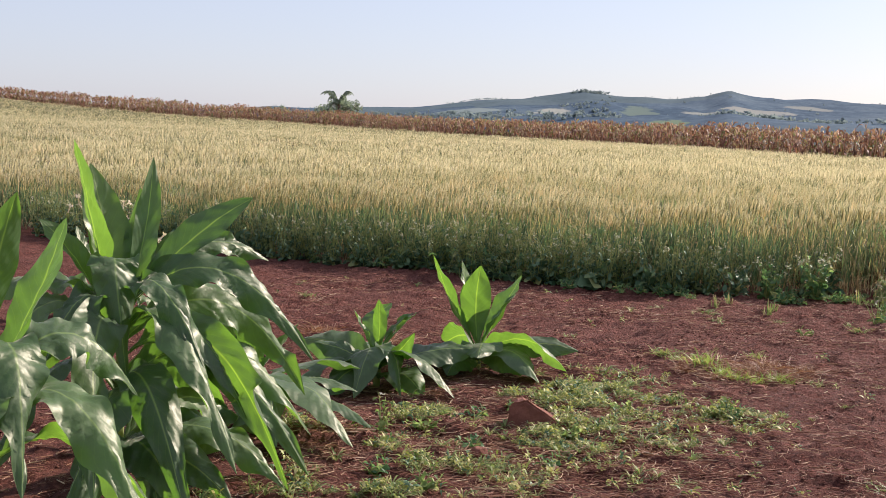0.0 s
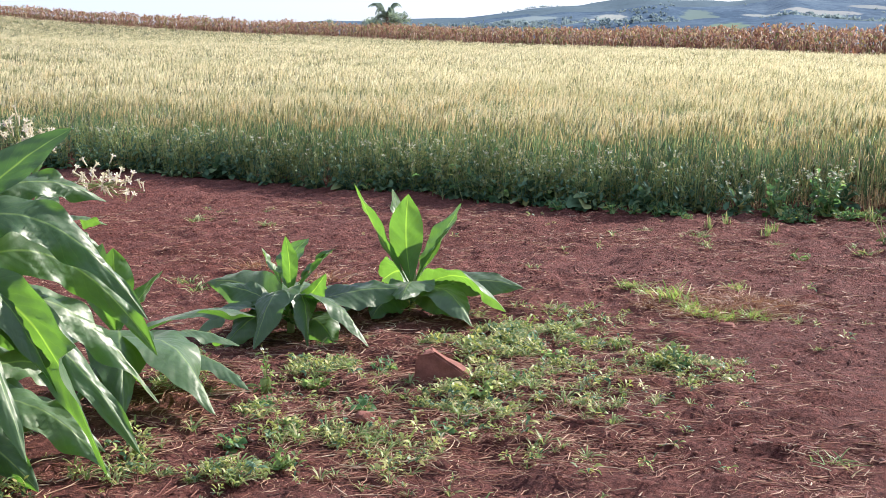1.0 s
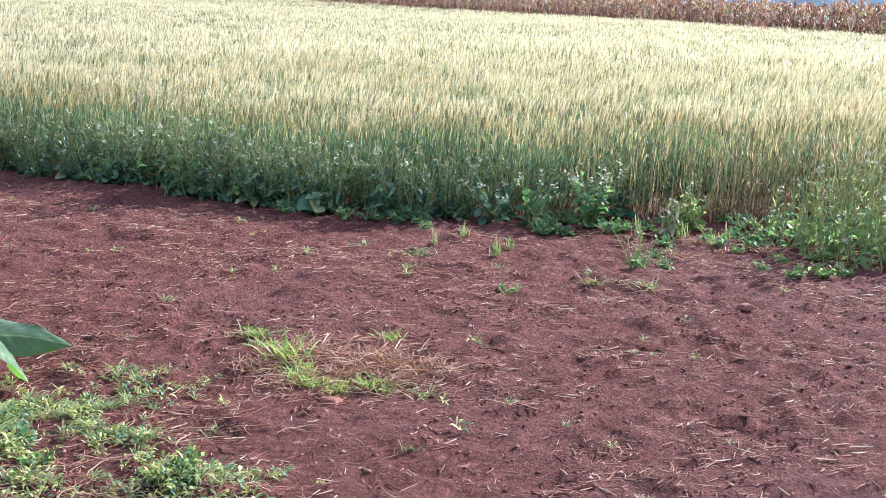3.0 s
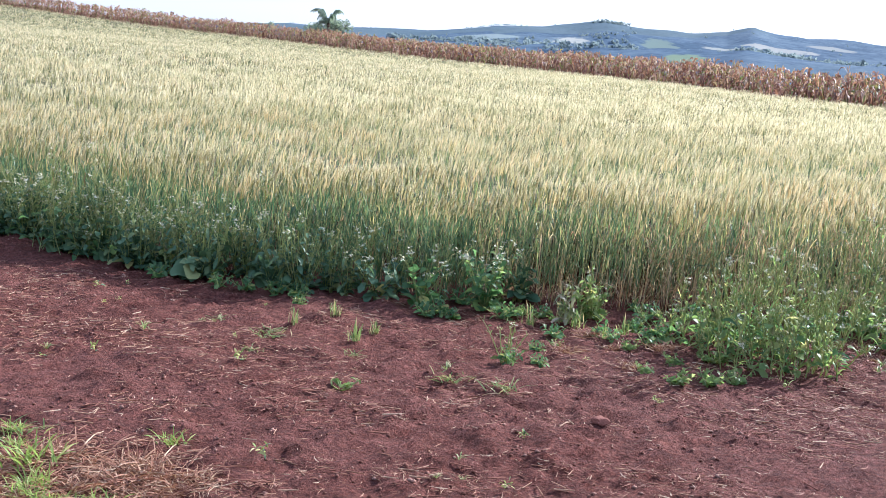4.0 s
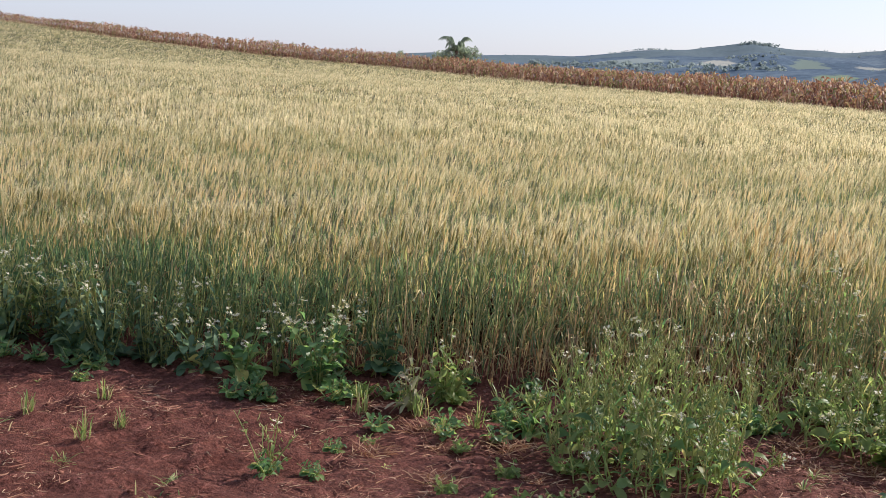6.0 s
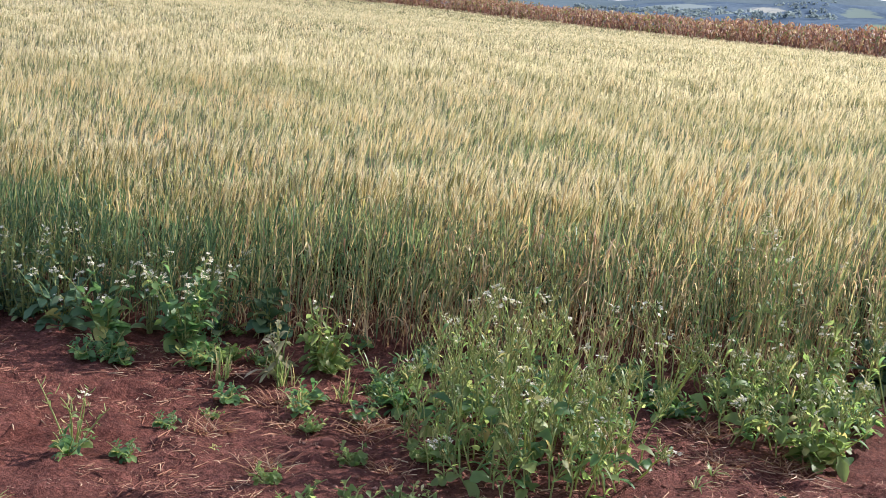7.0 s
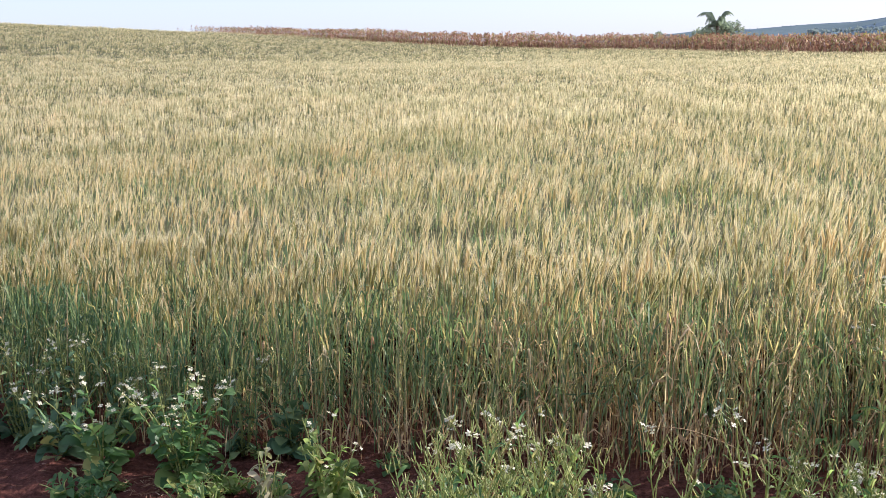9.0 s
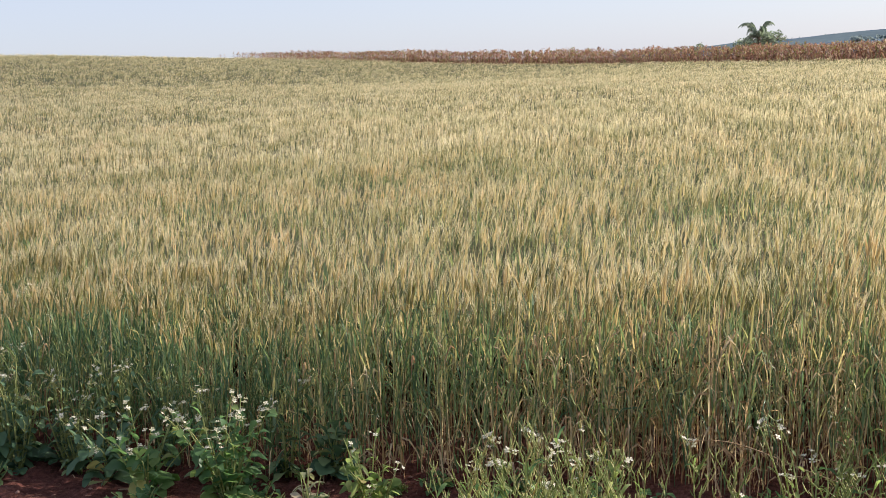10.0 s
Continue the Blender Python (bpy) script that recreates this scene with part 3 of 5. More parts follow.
# ---- corn ----
def corn_shape(seed):
    """One dry corn plant: stalk, hanging and flagging leaves, a husked ear and the tassel."""
    r, p = np.random.default_rng(seed), Pile()
    top = 1.5 + 0.25 * r.random()
    tube(p, [(0, 0, 0), (r.normal(0, 0.03), r.normal(0, 0.03), top / 2), (r.normal(0, 0.06), r.normal(0, 0.06), top)], (0.022, 0.018, 0.008), 3)
    for k in range(9):
        z0, az = 0.45 + (top - 0.5) * k / 8, k * 2.6 + r.normal(0, 0.5)
        reach = 0.22 + 0.22 * r.random()
        drop = 0.25 + 0.35 * r.random() if k < 6 else -0.10 + 0.25 * r.random()
        pts = arc(az, 0.01, z0, reach, z0 - drop, 0.15 + 0.10 * r.random(), 4)
        ribbon(p, pts, [0.06, 0.11, 0.09, 0.012], (-math.sin(az), math.cos(az), r.normal(0, 0.9)))
    tube(p, arc(r.random() * 6.28, 0.02, 0.7, 0.10, 0.93, 0.02, 3), (0.02, 0.04, 0.008), 4)
    for k in range(4):
        az = k * 1.6 + r.random()
        ribbon(p, arc(az, 0, top - 0.03, 0.05 + 0.08 * r.random(), top + 0.15 + 0.12 * r.random(), 0.03, 3), [0.022, 0.026, 0.008], (-math.sin(az), math.cos(az), 0.2))
    return p.packed()


def build_corn():
    p, shapes = Pile(), [corn_shape(k) for k in range(14)]
    line = np.linspace(-124, 26, 1500)
    run = np.concatenate([[0], np.cumsum(np.hypot(np.diff(line), np.diff(np.interp(line, CORN_X, CORN_Y))))])
    per = int(run[-1] / 0.36)
    x = np.concatenate([np.interp(np.linspace(0, run[-1], per), run, line) for _ in range(8)])
    row = np.repeat(np.arange(8), per)
    slope = (np.interp(x + 0.5, CORN_X, CORN_Y) - np.interp(x - 0.5, CORN_X, CORN_Y))
    y = np.interp(x, CORN_X, CORN_Y) + row * 0.8 * np.hypot(1, slope) + rng.normal(0, 0.2, len(x))
    x = x + rng.normal(0, 0.12, len(x))
    keep = rng.random(len(x)) < 0.92 * smooth(-124, -108, x)
    x, y, z = x[keep], y[keep], land(x, y)[keep]
    size = (0.98 + 0.20 * value_noise(x, y, 0.35)) * (0.90 + 0.22 * rng.random(len(x))) * (0.72 + 0.28 * smooth(-116, -75, x))
    pick = rng.integers(0, len(shapes), len(x))
    for k, s in enumerate(shapes):
        at = pick == k
        n = int(at.sum())
        p.scatter(s, np.stack([x[at], y[at], z[at]], 1), rng.random(n) * math.tau, size[at], np.abs(rng.normal(0.03, 0.06, n)), rng.random(n) * math.tau)
    ob = part("corn_crop", p, CORN, shade=False)
    tagged(ob, "rows of dry reddish-brown corn standing behind the wheat", "corn", kind="stuff")


build_corn()


# ---- trees in the distance ----
def leaf_cloud(p, centre, radii, count, size, r, mat=0):
    """Loose leaf clumps in an uneven crown."""
    c = np.asarray(centre, float)
    for _ in range(count):
        d = r.normal(0, 1, 3)
        d = d / np.linalg.norm(d) * (0.45 + 0.6 * r.random())
        q = c + d * radii
        a, b = r.normal(0, 1, 3), r.normal(0, 1, 3)
        a, b = a / np.linalg.norm(a) * size * (0.5 + r.random()), b / np.linalg.norm(b) * size * (0.4 + r.random())
        p.add([q - a, q - b * 0.7, q + a, q + b], [(0, 1, 2, 3)], mat)


def frond(length, rise, droop, seed):
    """An arching palm frond with its leaflets, growing along +x."""
    r, p = np.random.default_rng(seed), Pile()
    pts = arc(0, 0.05, 0, length, rise - droop, rise * 0.5 + droop * 0.55, 12)
    tube(p, pts, np.linspace(0.05, 0.012, 12), 4)
    for k in range(34):
        s = 0.12 + 0.86 * k / 33
        i = min(int(s * 11), 10)
        q = pts[i] + (pts[i + 1] - pts[i]) * (s * 11 - i)
        for side in (-1, 1):
            ln = (0.30 + 0.35 * r.random()) * math.sin(math.pi * (0.18 + 0.78 * s)) + 0.08
            end = q + np.array([0.35 * ln, side * ln * 0.55, -ln * (0.45 + 0.4 * r.random())])
            mid = (q + end) / 2 + np.array([0.02, 0, 0.12 * ln])
            ribbon(p, [q, mid, end], [0.04, 0.06, 0.012], (1, 0, 0.5))
    return p


def build_palm(x, y, trunk_h):
    base = new("palm_tree")
    base.location = (x, y, float(land(x, y)))
    tagged(base, "small shaggy palm with drooping dark green fronds beyond the corn", "palm tree")
    p = Pile()
    zs = np.linspace(0, trunk_h, 18)
    tube(p, [(0.08 * math.sin(z), 0, z) for z in zs], [0.22 + 0.03 * (k % 2) - 0.004 * k for k in range(18)], 10)
    part("trunk", p, BARK, base)
    for k in range(17):
        long, rise, droop = 1.35 + 0.4 * (k % 3), 1.5 - 0.42 * (k % 4), 0.35 + 0.45 * (k % 2)
        f = part("frond", frond(long, rise, droop, k), PALM_LEAF, base)
        f.location, f.rotation_euler = (0.08 * math.sin(trunk_h), 0, trunk_h - 0.05), (0, 0, 2.9 + k * 2.4)


def build_tree(name, label, x, y, tall, wide, seed, leaf):
    r = np.random.default_rng(seed)
    base = new(name)
    base.location = (x, y, float(land(x, y)) - 0.05)
    tagged(base, label, "tree")
    p = Pile()
    tube(p, [(0, 0, 0), (0.02 * tall, 0, tall * 0.3), (0, 0.02 * tall, tall * 0.7)], (0.05 * tall, 0.035 * tall, 0.012 * tall), 7)
    for k in range(6):
        az = k * 1.1 + r.random() * 0.4
        tube(p, arc(az, 0.0, tall * (0.25 + 0.06 * k), wide * 0.38, tall * (0.5 + 0.06 * k), 0.02 * tall, 4), (0.02 * tall, 0.014 * tall, 0.009 * tall, 0.003 * tall), 5)
    part("trunk", p, BARK, base)
    p = Pile()
    for k in range(9):
        az, d = k * 2.4, wide * (0.12 + 0.25 * r.random())
        leaf_cloud(p, (d * math.cos(az), d * math.sin(az), tall * (0.45 + 0.38 * r.random())), np.array([wide * 0.23, wide * 0.23, tall * 0.17]), 90, tall * 0.035, r)
    part("crown", p, leaf, base)


def build_far_woods():
    """Trees on the ridges and in the hollows of the hills."""
    p, shapes = Pile(), []
    for k in range(6):
        q, r = Pile(), np.random.default_rng(300 + k)
        for j in range(4):
            leaf_cloud(q, (r.normal(0, 0.24), r.normal(0, 0.24), 0.08 + 0.14 * j + 0.06 * r.random()), np.array([0.36 - 0.04 * j, 0.36 - 0.04 * j, 0.2]), 6, 0.22, r)
        shapes.append(q.packed())
    spots = []
    def along(a0, a1, r0, r1, n, s0, s1):
        a, d = np.radians(a0 + (a1 - a0) * rng.random(n)), r0 + (r1 - r0) * rng.random(n)
        spots.append(np.stack([d * np.sin(a), d * np.cos(a), s0 + (s1 - s0) * rng.random(n)], 1))
    along(-19, 14, 1485, 1500, 90, 1.0, 2.2)
    along(-6, -3.4, 1480, 1500, 90, 2, 4)
    along(-11, -8, 1470, 1500, 40, 1.5, 3)
    along(-15.4, -14.0, 893, 905, 26, 4, 6.5)
    along(-19, 14, 1280, 1460, 30, 2, 4)
    along(-8, 6, 1000, 1110, 200, 5, 9)
    along(-14, 16, 640, 1160, 3600, 1.8, 4.4)
    along(-6.5, -3, 1120, 1290, 150, 2, 4)
    along(-14, -5, 900, 1080, 60, 3, 6)
    q = np.concatenate(spots)
    inside = np.zeros(len(q), bool)
    for cx, cy, sx, sy, _ in FAR_PLOTS:
        inside |= ((q[:, 0] - cx) / sx) ** 2 + ((q[:, 1] - cy) / sy) ** 2 < 1
    q = q[~inside & (value_noise(q[:, 0], q[:, 1], 1 / 45) > 0.47)]
    pick = rng.integers(0, 6, len(q))
    for k, s in enumerate(shapes):
        at = q[pick == k]
        p.scatter(s, np.stack([at[:, 0], at[:, 1], land(at[:, 0], at[:, 1])], 1), rng.random(len(at)) * math.tau, at[:, 2])
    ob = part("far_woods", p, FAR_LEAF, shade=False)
    tagged(ob, "woods and single trees on the far hills, blue with haze", "woods", kind="stuff")


build_palm(-39.0, 132.6, 3.0)
build_tree("bush", "dense dark green bush under the palm", -38.0, 133.6, 4.0, 3.8, 11, PALM_LEAF)
build_tree("bush", "dark green bush crowded against the palm", -39.6, 134.2, 3.7, 3.2, 13, PALM_LEAF)
build_tree("bush", "low dark green bush beside the palm", -41.4, 135, 3.2, 2.6, 12, PALM_LEAF)
build_tree("bush", "small rounded bush behind the corn", -48.0, 137, 2.9, 2.0, 14, PALM_LEAF)
build_far_woods()


# ---- tobacco plants ----
def tobacco_leaf(name, parent, az, h0, r1, z1, bow, width, seed, fold=0.35, crinkle=0.012, roll=0.0, erect=False):
    """A long pointed leaf: out from the stem at h0 to its tip, with a trough-like fold and crinkled edges."""
    r = np.random.default_rng(seed)
    n, m = 76, 11
    s = np.linspace(0, 1, n)
    line = arc(radians(az), 0.012, h0 if erect else (0.97 if h0 > 0.3 else 0.6) * h0, r1, z1, bow, n, r.normal(0, 0.05))
    if not erect:
        line[:, 2] += (line[-1, 2] - line[0, 2]) * (s ** 2.0 - s)
    tan = np.gradient(line, axis=0)
    tan /= np.linalg.norm(tan, axis=1)[:, None]
    flat = np.array([-math.sin(radians(az)), math.cos(radians(az)), 0.0])
    twist = radians(roll) + r.normal(0, 0.25 if erect else 0.55) * s
    up = np.cross(tan, flat)
    across = flat * np.cos(twist)[:, None] + up * np.sin(twist)[:, None]
    up = np.cross(tan, across)
    up *= np.sign(up[:, 2:3] + 1e-6) if abs(z1 - h0) < 0.9 * r1 else np.sign(up[0, 2] + 1e-6)
    profile = (1.12 if erect else 1.16) * width * np.maximum(np.sin(math.pi * s ** (1.25 if erect else 1.0)) ** (0.9 if erect else 0.8), 0.16 * (1 - s))
    v, uv = [], []
    ph = r.random(4) * 6.28
    for i in range(n):
        f = fold * (1.15 - 0.9 * s[i] if erect else 1.1 - 2.2 * min(1, s[i] * 1.25))
        for j in range(m):
            u = 2 * j / (m - 1) - 1
            wob = crinkle * (0.55 * math.sin(s[i] * 17 + ph[0] + 2.4 * u) * abs(u) ** 2.5 + 0.25 * math.sin(s[i] * 37 + ph[1] - 2 * u) * u * u)
            side = 0.0 if u < 0 else ph[3]
            ridge = math.sin(s[i] * 78 - abs(u) * 13 + ph[2] + side + 1.3 * math.sin(s[i] * 9 + side))
            wob += (0.003 if erect else 0.0085 if crinkle > 0.03 else 0.004) * ridge * (0.4 + 0.6 * math.sin(s[i] * 11 + ph[1] + side) ** 2) * math.sin(math.pi * min(1, abs(u))) ** 0.8
            wob += 0.003 * math.sin(s[i] * 31 + u * 7 + ph[3]) * math.sin(s[i] * 12 + ph[1]) + 0.006 * math.sin(s[i] * 9 + 2 * u + ph[0]) * u
            half = profile[i] / 2
            q = line[i] + across[i] * u * half * math.cos(f) + up[i] * (abs(u) ** 1.3 * half * math.sin(f) + wob * min(1, half * 18))
            v.append(q), uv.append((j / (m - 1), s[i]))
    faces = [(i * m + j, i * m + j + 1, (i + 1) * m + j + 1, (i + 1) * m + j) for i in range(n - 1) for j in range(m - 1)]
    me = bpy.data.meshes.new(name)
    me.from_pydata([tuple(q) for q in v], [], faces)
    layer = me.uv_layers.new(name="UVMap")
    for loop in me.loops:
        layer.data[loop.index].uv = uv[loop.vertex_index]
    me.polygons.foreach_set("use_smooth", [True] * len(faces))
    me.materials.append(TOBACCO)
    ob = new(name, me)
    ob.parent = parent
    return ob


def tobacco_plant(x, y, tall, leaves, label, seed, slim=1.0):
    """leaves: azimuth, height on the stem, reach and height of the tip, bow, width and, for some, the roll in degrees."""
    base = new("tobacco_plant")
    base.location = (x, y, float(height(x, y)) - 0.01)
    tagged(base, label, "tobacco plant", "tobacco plants")
    p = Pile()
    tube(p, [(0, 0, -0.02), (0.01, 0.0, tall * 0.5), (0, 0.01, tall)], (0.022, 0.018, 0.008), 8)
    part("stem", p, WEED_STALK, base)
    tilts = np.random.default_rng(seed + 900)
    for k, (az, h0, r1, z1, bow, width, *turned) in enumerate(leaves):
        erect = z1 > h0 + 0.6 * r1
        roll = turned[0] if turned else 0.0 if erect else tilts.normal(0, 16)
        tobacco_leaf("leaf", base, az, h0, r1, z1, bow, width * slim, seed * 50 + k, 0.42 if erect else 0.50, 0.014 if erect else 0.046 if tall > 0.6 else 0.018, roll, erect)
    return base


tobacco_plant(-1.92, -0.52, 0.9, [
    (208, 0.66, 0.17, 1.40, 0.0, 0.20, 22), (150, 0.62, 0.22, 1.30, 0.0, 0.22), (78, 0.64, 0.20, 1.33, 0.0, 0.12, 55), (38, 0.70, 0.56, 1.17, 0.05, 0.16, 58), (100, 0.6, 0.24, 1.2, 0.0, 0.14), (-160, 0.64, 0.30, 1.08, 0.06, 0.14),
    (-52, 0.80, 0.26, 0.47, 0.22, 0.21), (52, 0.80, 0.72, 0.88, 0.17, 0.16, 34), (23, 0.74, 0.79, 0.50, 0.22, 0.18, 46), (48, 0.60, 0.86, 0.28, 0.22, 0.19, 42),
    (-24, 0.70, 0.54, 0.52, 0.22, 0.17, 20), (-28, 0.60, 0.74, 0.19, 0.24, 0.21, 12), (-68, 0.58, 0.76, 0.10, 0.24, 0.21), (-6, 0.52, 0.75, 0.05, 0.22, 0.19, 38), (-3, 0.62, 0.58, 0.30, 0.18, 0.17),
    (12, 0.42, 0.78, 0.06, 0.22, 0.20, 35), (34, 0.46, 0.82, 0.14, 0.20, 0.19, 40), (-44, 0.38, 0.74, 0.04, 0.20, 0.20), (-85, 0.34, 0.7, 0.05, 0.16, 0.22), (-52, 0.25, 0.6, 0.02, 0.12, 0.2), (200, 0.72, 0.6, 0.72, 0.15, 0.18), (120, 0.6, 0.7, 0.45, 0.2, 0.2),
    (240, 0.62, 0.55, 0.46, 0.2, 0.2), (170, 0.4, 0.7, 0.15, 0.2, 0.2), (-100, 0.68, 0.45, 0.58, 0.16, 0.17), (-40, 0.2, 0.72, 0.02, 0.15, 0.2), (24, 0.2, 0.62, 0.02, 0.14, 0.2), (-75, 0.2, 0.7, 0.02, 0.15, 0.2), (-15, 0.16, 0.58, 0.02, 0.1, 0.2),
    (70, 0.35, 0.7, 0.1, 0.16, 0.2), (-110, 0.45, 0.7, 0.15, 0.18, 0.2), (2, 0.24, 0.7, 0.03, 0.14, 0.2), (60, 0.26, 0.8, 0.05, 0.16, 0.2)],
    "tall leafy tobacco plant with broad glossy green drooping leaves", 1, 0.84)
tobacco_plant(-1.92, -1.50, 0.85, [
    (59, 0.6, 0.29, 1.16, 0.0, 0.17), (-20, 0.68, 0.20, 1.26, 0.0, 0.15), (170, 0.6, 0.2, 1.2, 0.0, 0.15), (-48, 0.66, 0.46, 0.36, 0.20, 0.22), (-12, 0.5, 0.66, 0.18, 0.2, 0.2),
    (60, 0.6, 0.6, 0.5, 0.2, 0.22), (-70, 0.5, 0.6, 0.3, 0.2, 0.22), (10, 0.35, 0.65, 0.08, 0.16, 0.22), (150, 0.5, 0.6, 0.4, 0.2, 0.22), (230, 0.5, 0.6, 0.3, 0.2, 0.22)],
    "leafy green tobacco plant with upright top leaves on red soil", 2, 0.9)
tobacco_plant(-1.72, 0.50, 0.35, [
    (300, 0.2, 0.13, 0.60, 0.0, 0.15), (5, 0.2, 0.24, 0.50, 0.0, 0.11), (165, 0.2, 0.2, 0.60, 0.0, 0.10), (120, 0.2, 0.14, 0.58, 0.0, 0.12),
    (18, 0.16, 0.52, 0.14, 0.10, 0.17), (-32, 0.18, 0.72, 0.01, 0.15, 0.28), (58, 0.2, 0.72, 0.17, 0.12, 0.15), (-60, 0.2, 0.6, 0.02, 0.18, 0.24),
    (-10, 0.1, 0.62, 0.02, 0.08, 0.2), (230, 0.2, 0.6, 0.1, 0.15, 0.2), (180, 0.15, 0.55, 0.1, 0.15, 0.2), (270, 0.14, 0.5, 0.02, 0.12, 0.2)],
    "young tobacco plant with upright inner leaves and sprawling outer ones", 3)
tobacco_plant(-1.40, 1.72, 0.3, [
    (283, 0.18, 0.17, 0.54, 0.0, 0.07), (66, 0.18, 0.2, 0.47, 0.03, 0.15), (30, 0.18, 0.26, 0.43, 0.03, 0.09), (-30, 0.16, 0.62, 0.03, 0.16, 0.17),
    (228, 0.16, 0.72, 0.17, 0.08, 0.13), (22, 0.18, 0.6, 0.22, 0.08, 0.2), (268, 0.2, 0.5, 0.04, 0.17, 0.19), (300, 0.2, 0.46, 0.03, 0.15, 0.16),
    (196, 0.2, 0.36, 0.26, 0.06, 0.13), (165, 0.16, 0.55, 0.22, 0.1, 0.2), (105, 0.14, 0.5, 0.12, 0.12, 0.2), (215, 0.12, 0.5, 0.02, 0.1, 0.2), (330, 0.2, 0.3, 0.36, 0.03, 0.12), (205, 0.18, 0.14, 0.46, 0.0, 0.1), (0, 0.2, 0.22, 0.44, 0.02, 0.11), (245, 0.1, 0.46, 0.02, 0.09, 0.18), (320, 0.08, 0.44, 0.02, 0.08, 0.16)],
    "young tobacco plant with grey-green drooping leaves on red soil", 4, 1.1)
tobacco_plant(-0.90, 2.28, 0.3, [
    (232, 0.12, 0.36, 0.72, 0.0, 0.085), (165, 0.14, 0.13, 0.66, 0.0, 0.12), (285, 0.12, 0.2, 0.66, 0.0, 0.14), (38, 0.12, 0.3, 0.57, 0.0, 0.14),
    (8, 0.14, 0.24, 0.48, 0.02, 0.11), (100, 0.16, 0.12, 0.6, 0.0, 0.12), (-24, 0.13, 0.62, 0.06, 0.14, 0.17), (-46, 0.12, 0.62, 0.02, 0.1, 0.2), (277, 0.14, 0.52, 0.16, 0.1, 0.18),
    (190, 0.1, 0.5, 0.12, 0.07, 0.18), (230, 0.08, 0.45, 0.03, 0.08, 0.16), (5, 0.12, 0.62, 0.14, 0.09, 0.15), (60, 0.1, 0.5, 0.06, 0.1, 0.18), (130, 0.1, 0.5, 0.06, 0.1, 0.18), (320, 0.08, 0.4, 0.02, 0.08, 0.16), (255, 0.06, 0.4, 0.02, 0.06, 0.15)],
    "young tobacco plant with bright upright leaves on red soil", 5, 1.22)
flowering = tobacco_plant(-3.98, 3.40, 0.78, [
    (-30, 0.35, 0.5, 0.30, 0.10, 0.2), (20, 0.3, 0.55, 0.22, 0.1, 0.18), (-70, 0.28, 0.5, 0.2, 0.1, 0.2), (200, 0.3, 0.5, 0.2, 0.1, 0.2), (110, 0.3, 0.5, 0.2, 0.1, 0.18),
    (-15, 0.5, 0.14, 0.80, 0.0, 0.07), (-45, 0.16, 0.5, 0.03, 0.12, 0.2), (40, 0.16, 0.5, 0.03, 0.12, 0.2), (160, 0.45, 0.2, 0.7, 0.0, 0.09)],
    "flowering tobacco plant with pale cream tubular blossoms", 6)


def trumpet():
    """One tubular blossom with five lobes, along +z."""
    p = Pile()
    tube(p, [(0, 0, 0), (0, 0, 0.022), (0, 0, 0.040), (0, 0, 0.048)], (0.003, 0.0035, 0.005, 0.009), 6)
    for k in range(5):
        a = k * math.tau / 5
        c, s = math.cos(a), math.sin(a)
        q = np.array([[0.008, -0.005, 0.048], [0.008, 0.005, 0.048], [0.018, 0.004, 0.050], [0.018, -0.004, 0.050]])
        p.add(np.stack([q[:, 0] * c - q[:, 1] * s, q[:, 0] * s + q[:, 1] * c, q[:, 2]], 1), [(0, 1, 2, 3)])
    return p.mesh("flower", [TOBACCO_FLOWER], True)


def blossoms(parent, centre, spread, count, stalk_from, seed):
    r, me = np.random.default_rng(seed), TRUMPET
    p = Pile()
    centre = np.array(centre)
    tube(p, [stalk_from, (np.array(stalk_from) + centre) / 2 + (0, 0, 0.02), centre], (0.009, 0.007, 0.004), 6)
    for k in range(count):
        d = r.normal(0, 1, 3) * spread
        q = centre + d
        tube(p, [centre + d * 0.1, q - (0, 0, 0.01), q], (0.002, 0.0018, 0.002), 4)
        f = new("flower", me)
        f.parent, f.location = parent, q
        f.rotation_euler = (r.normal(0.3, 0.5), r.normal(0.35, 0.5), r.random() * 6.28)
        f.scale = (1.35, 1.35, 1.35)
    part("flower_stalk", p, WEED_STALK, parent)


TRUMPET = trumpet()
blossoms(flowering, (0.10, 0.02, 0.82), np.array([0.10, 0.09, 0.06]), 22, (0, 0, 0.6), 1)
blossoms(flowering, (0.47, 0.22, 0.50), np.array([0.15, 0.10, 0.06]), 52, (0, 0, 0.45), 2)
blossoms(flowering, (0.0, -0.05, 0.92), np.array([0.06, 0.06, 0.04]), 10, (0, 0, 0.7), 3)


# ---- weeds along the crop's edge ----
def weed_leaf(p, start, az, length, width, rise, r, mat=0):
    """A lobed leaf with a folded blade."""
    pts = arc(az, 0, 0, length, rise, 0.25 * length, 6) + np.asarray(start)
    w = np.array([0.10, 0.5, 0.75, 1.05, 0.9, 0.3]) * width * (0.7 + 0.6 * r.random(6))
    ribbon(p, pts, w, (-math.sin(az), math.cos(az), r.normal(0, 0.45)), mat, 0.18)


def cross_flower(p, q, size, r):
    """Four small petals."""
    t = r.random() * 6.28
    n = np.array([r.normal(0, 0.5), r.normal(0, 0.5), 1.0])
    a = np.cross(n, (math.cos(t), math.sin(t), 0.1))
    a /= np.linalg.norm(a)
    b = np.cross(n / np.linalg.norm(n), a)
    for k in range(4):
        d = math.cos(k * 1.571) * a + math.sin(k * 1.571) * b
        e = np.cross(d, n)
        e /= np.linalg.norm(e)
        p.add([q, q + size * (0.6 * d + 0.38 * e), q + size * 1.0 * d, q + size * (0.6 * d - 0.38 * e)], [(0, 1, 2, 3)])


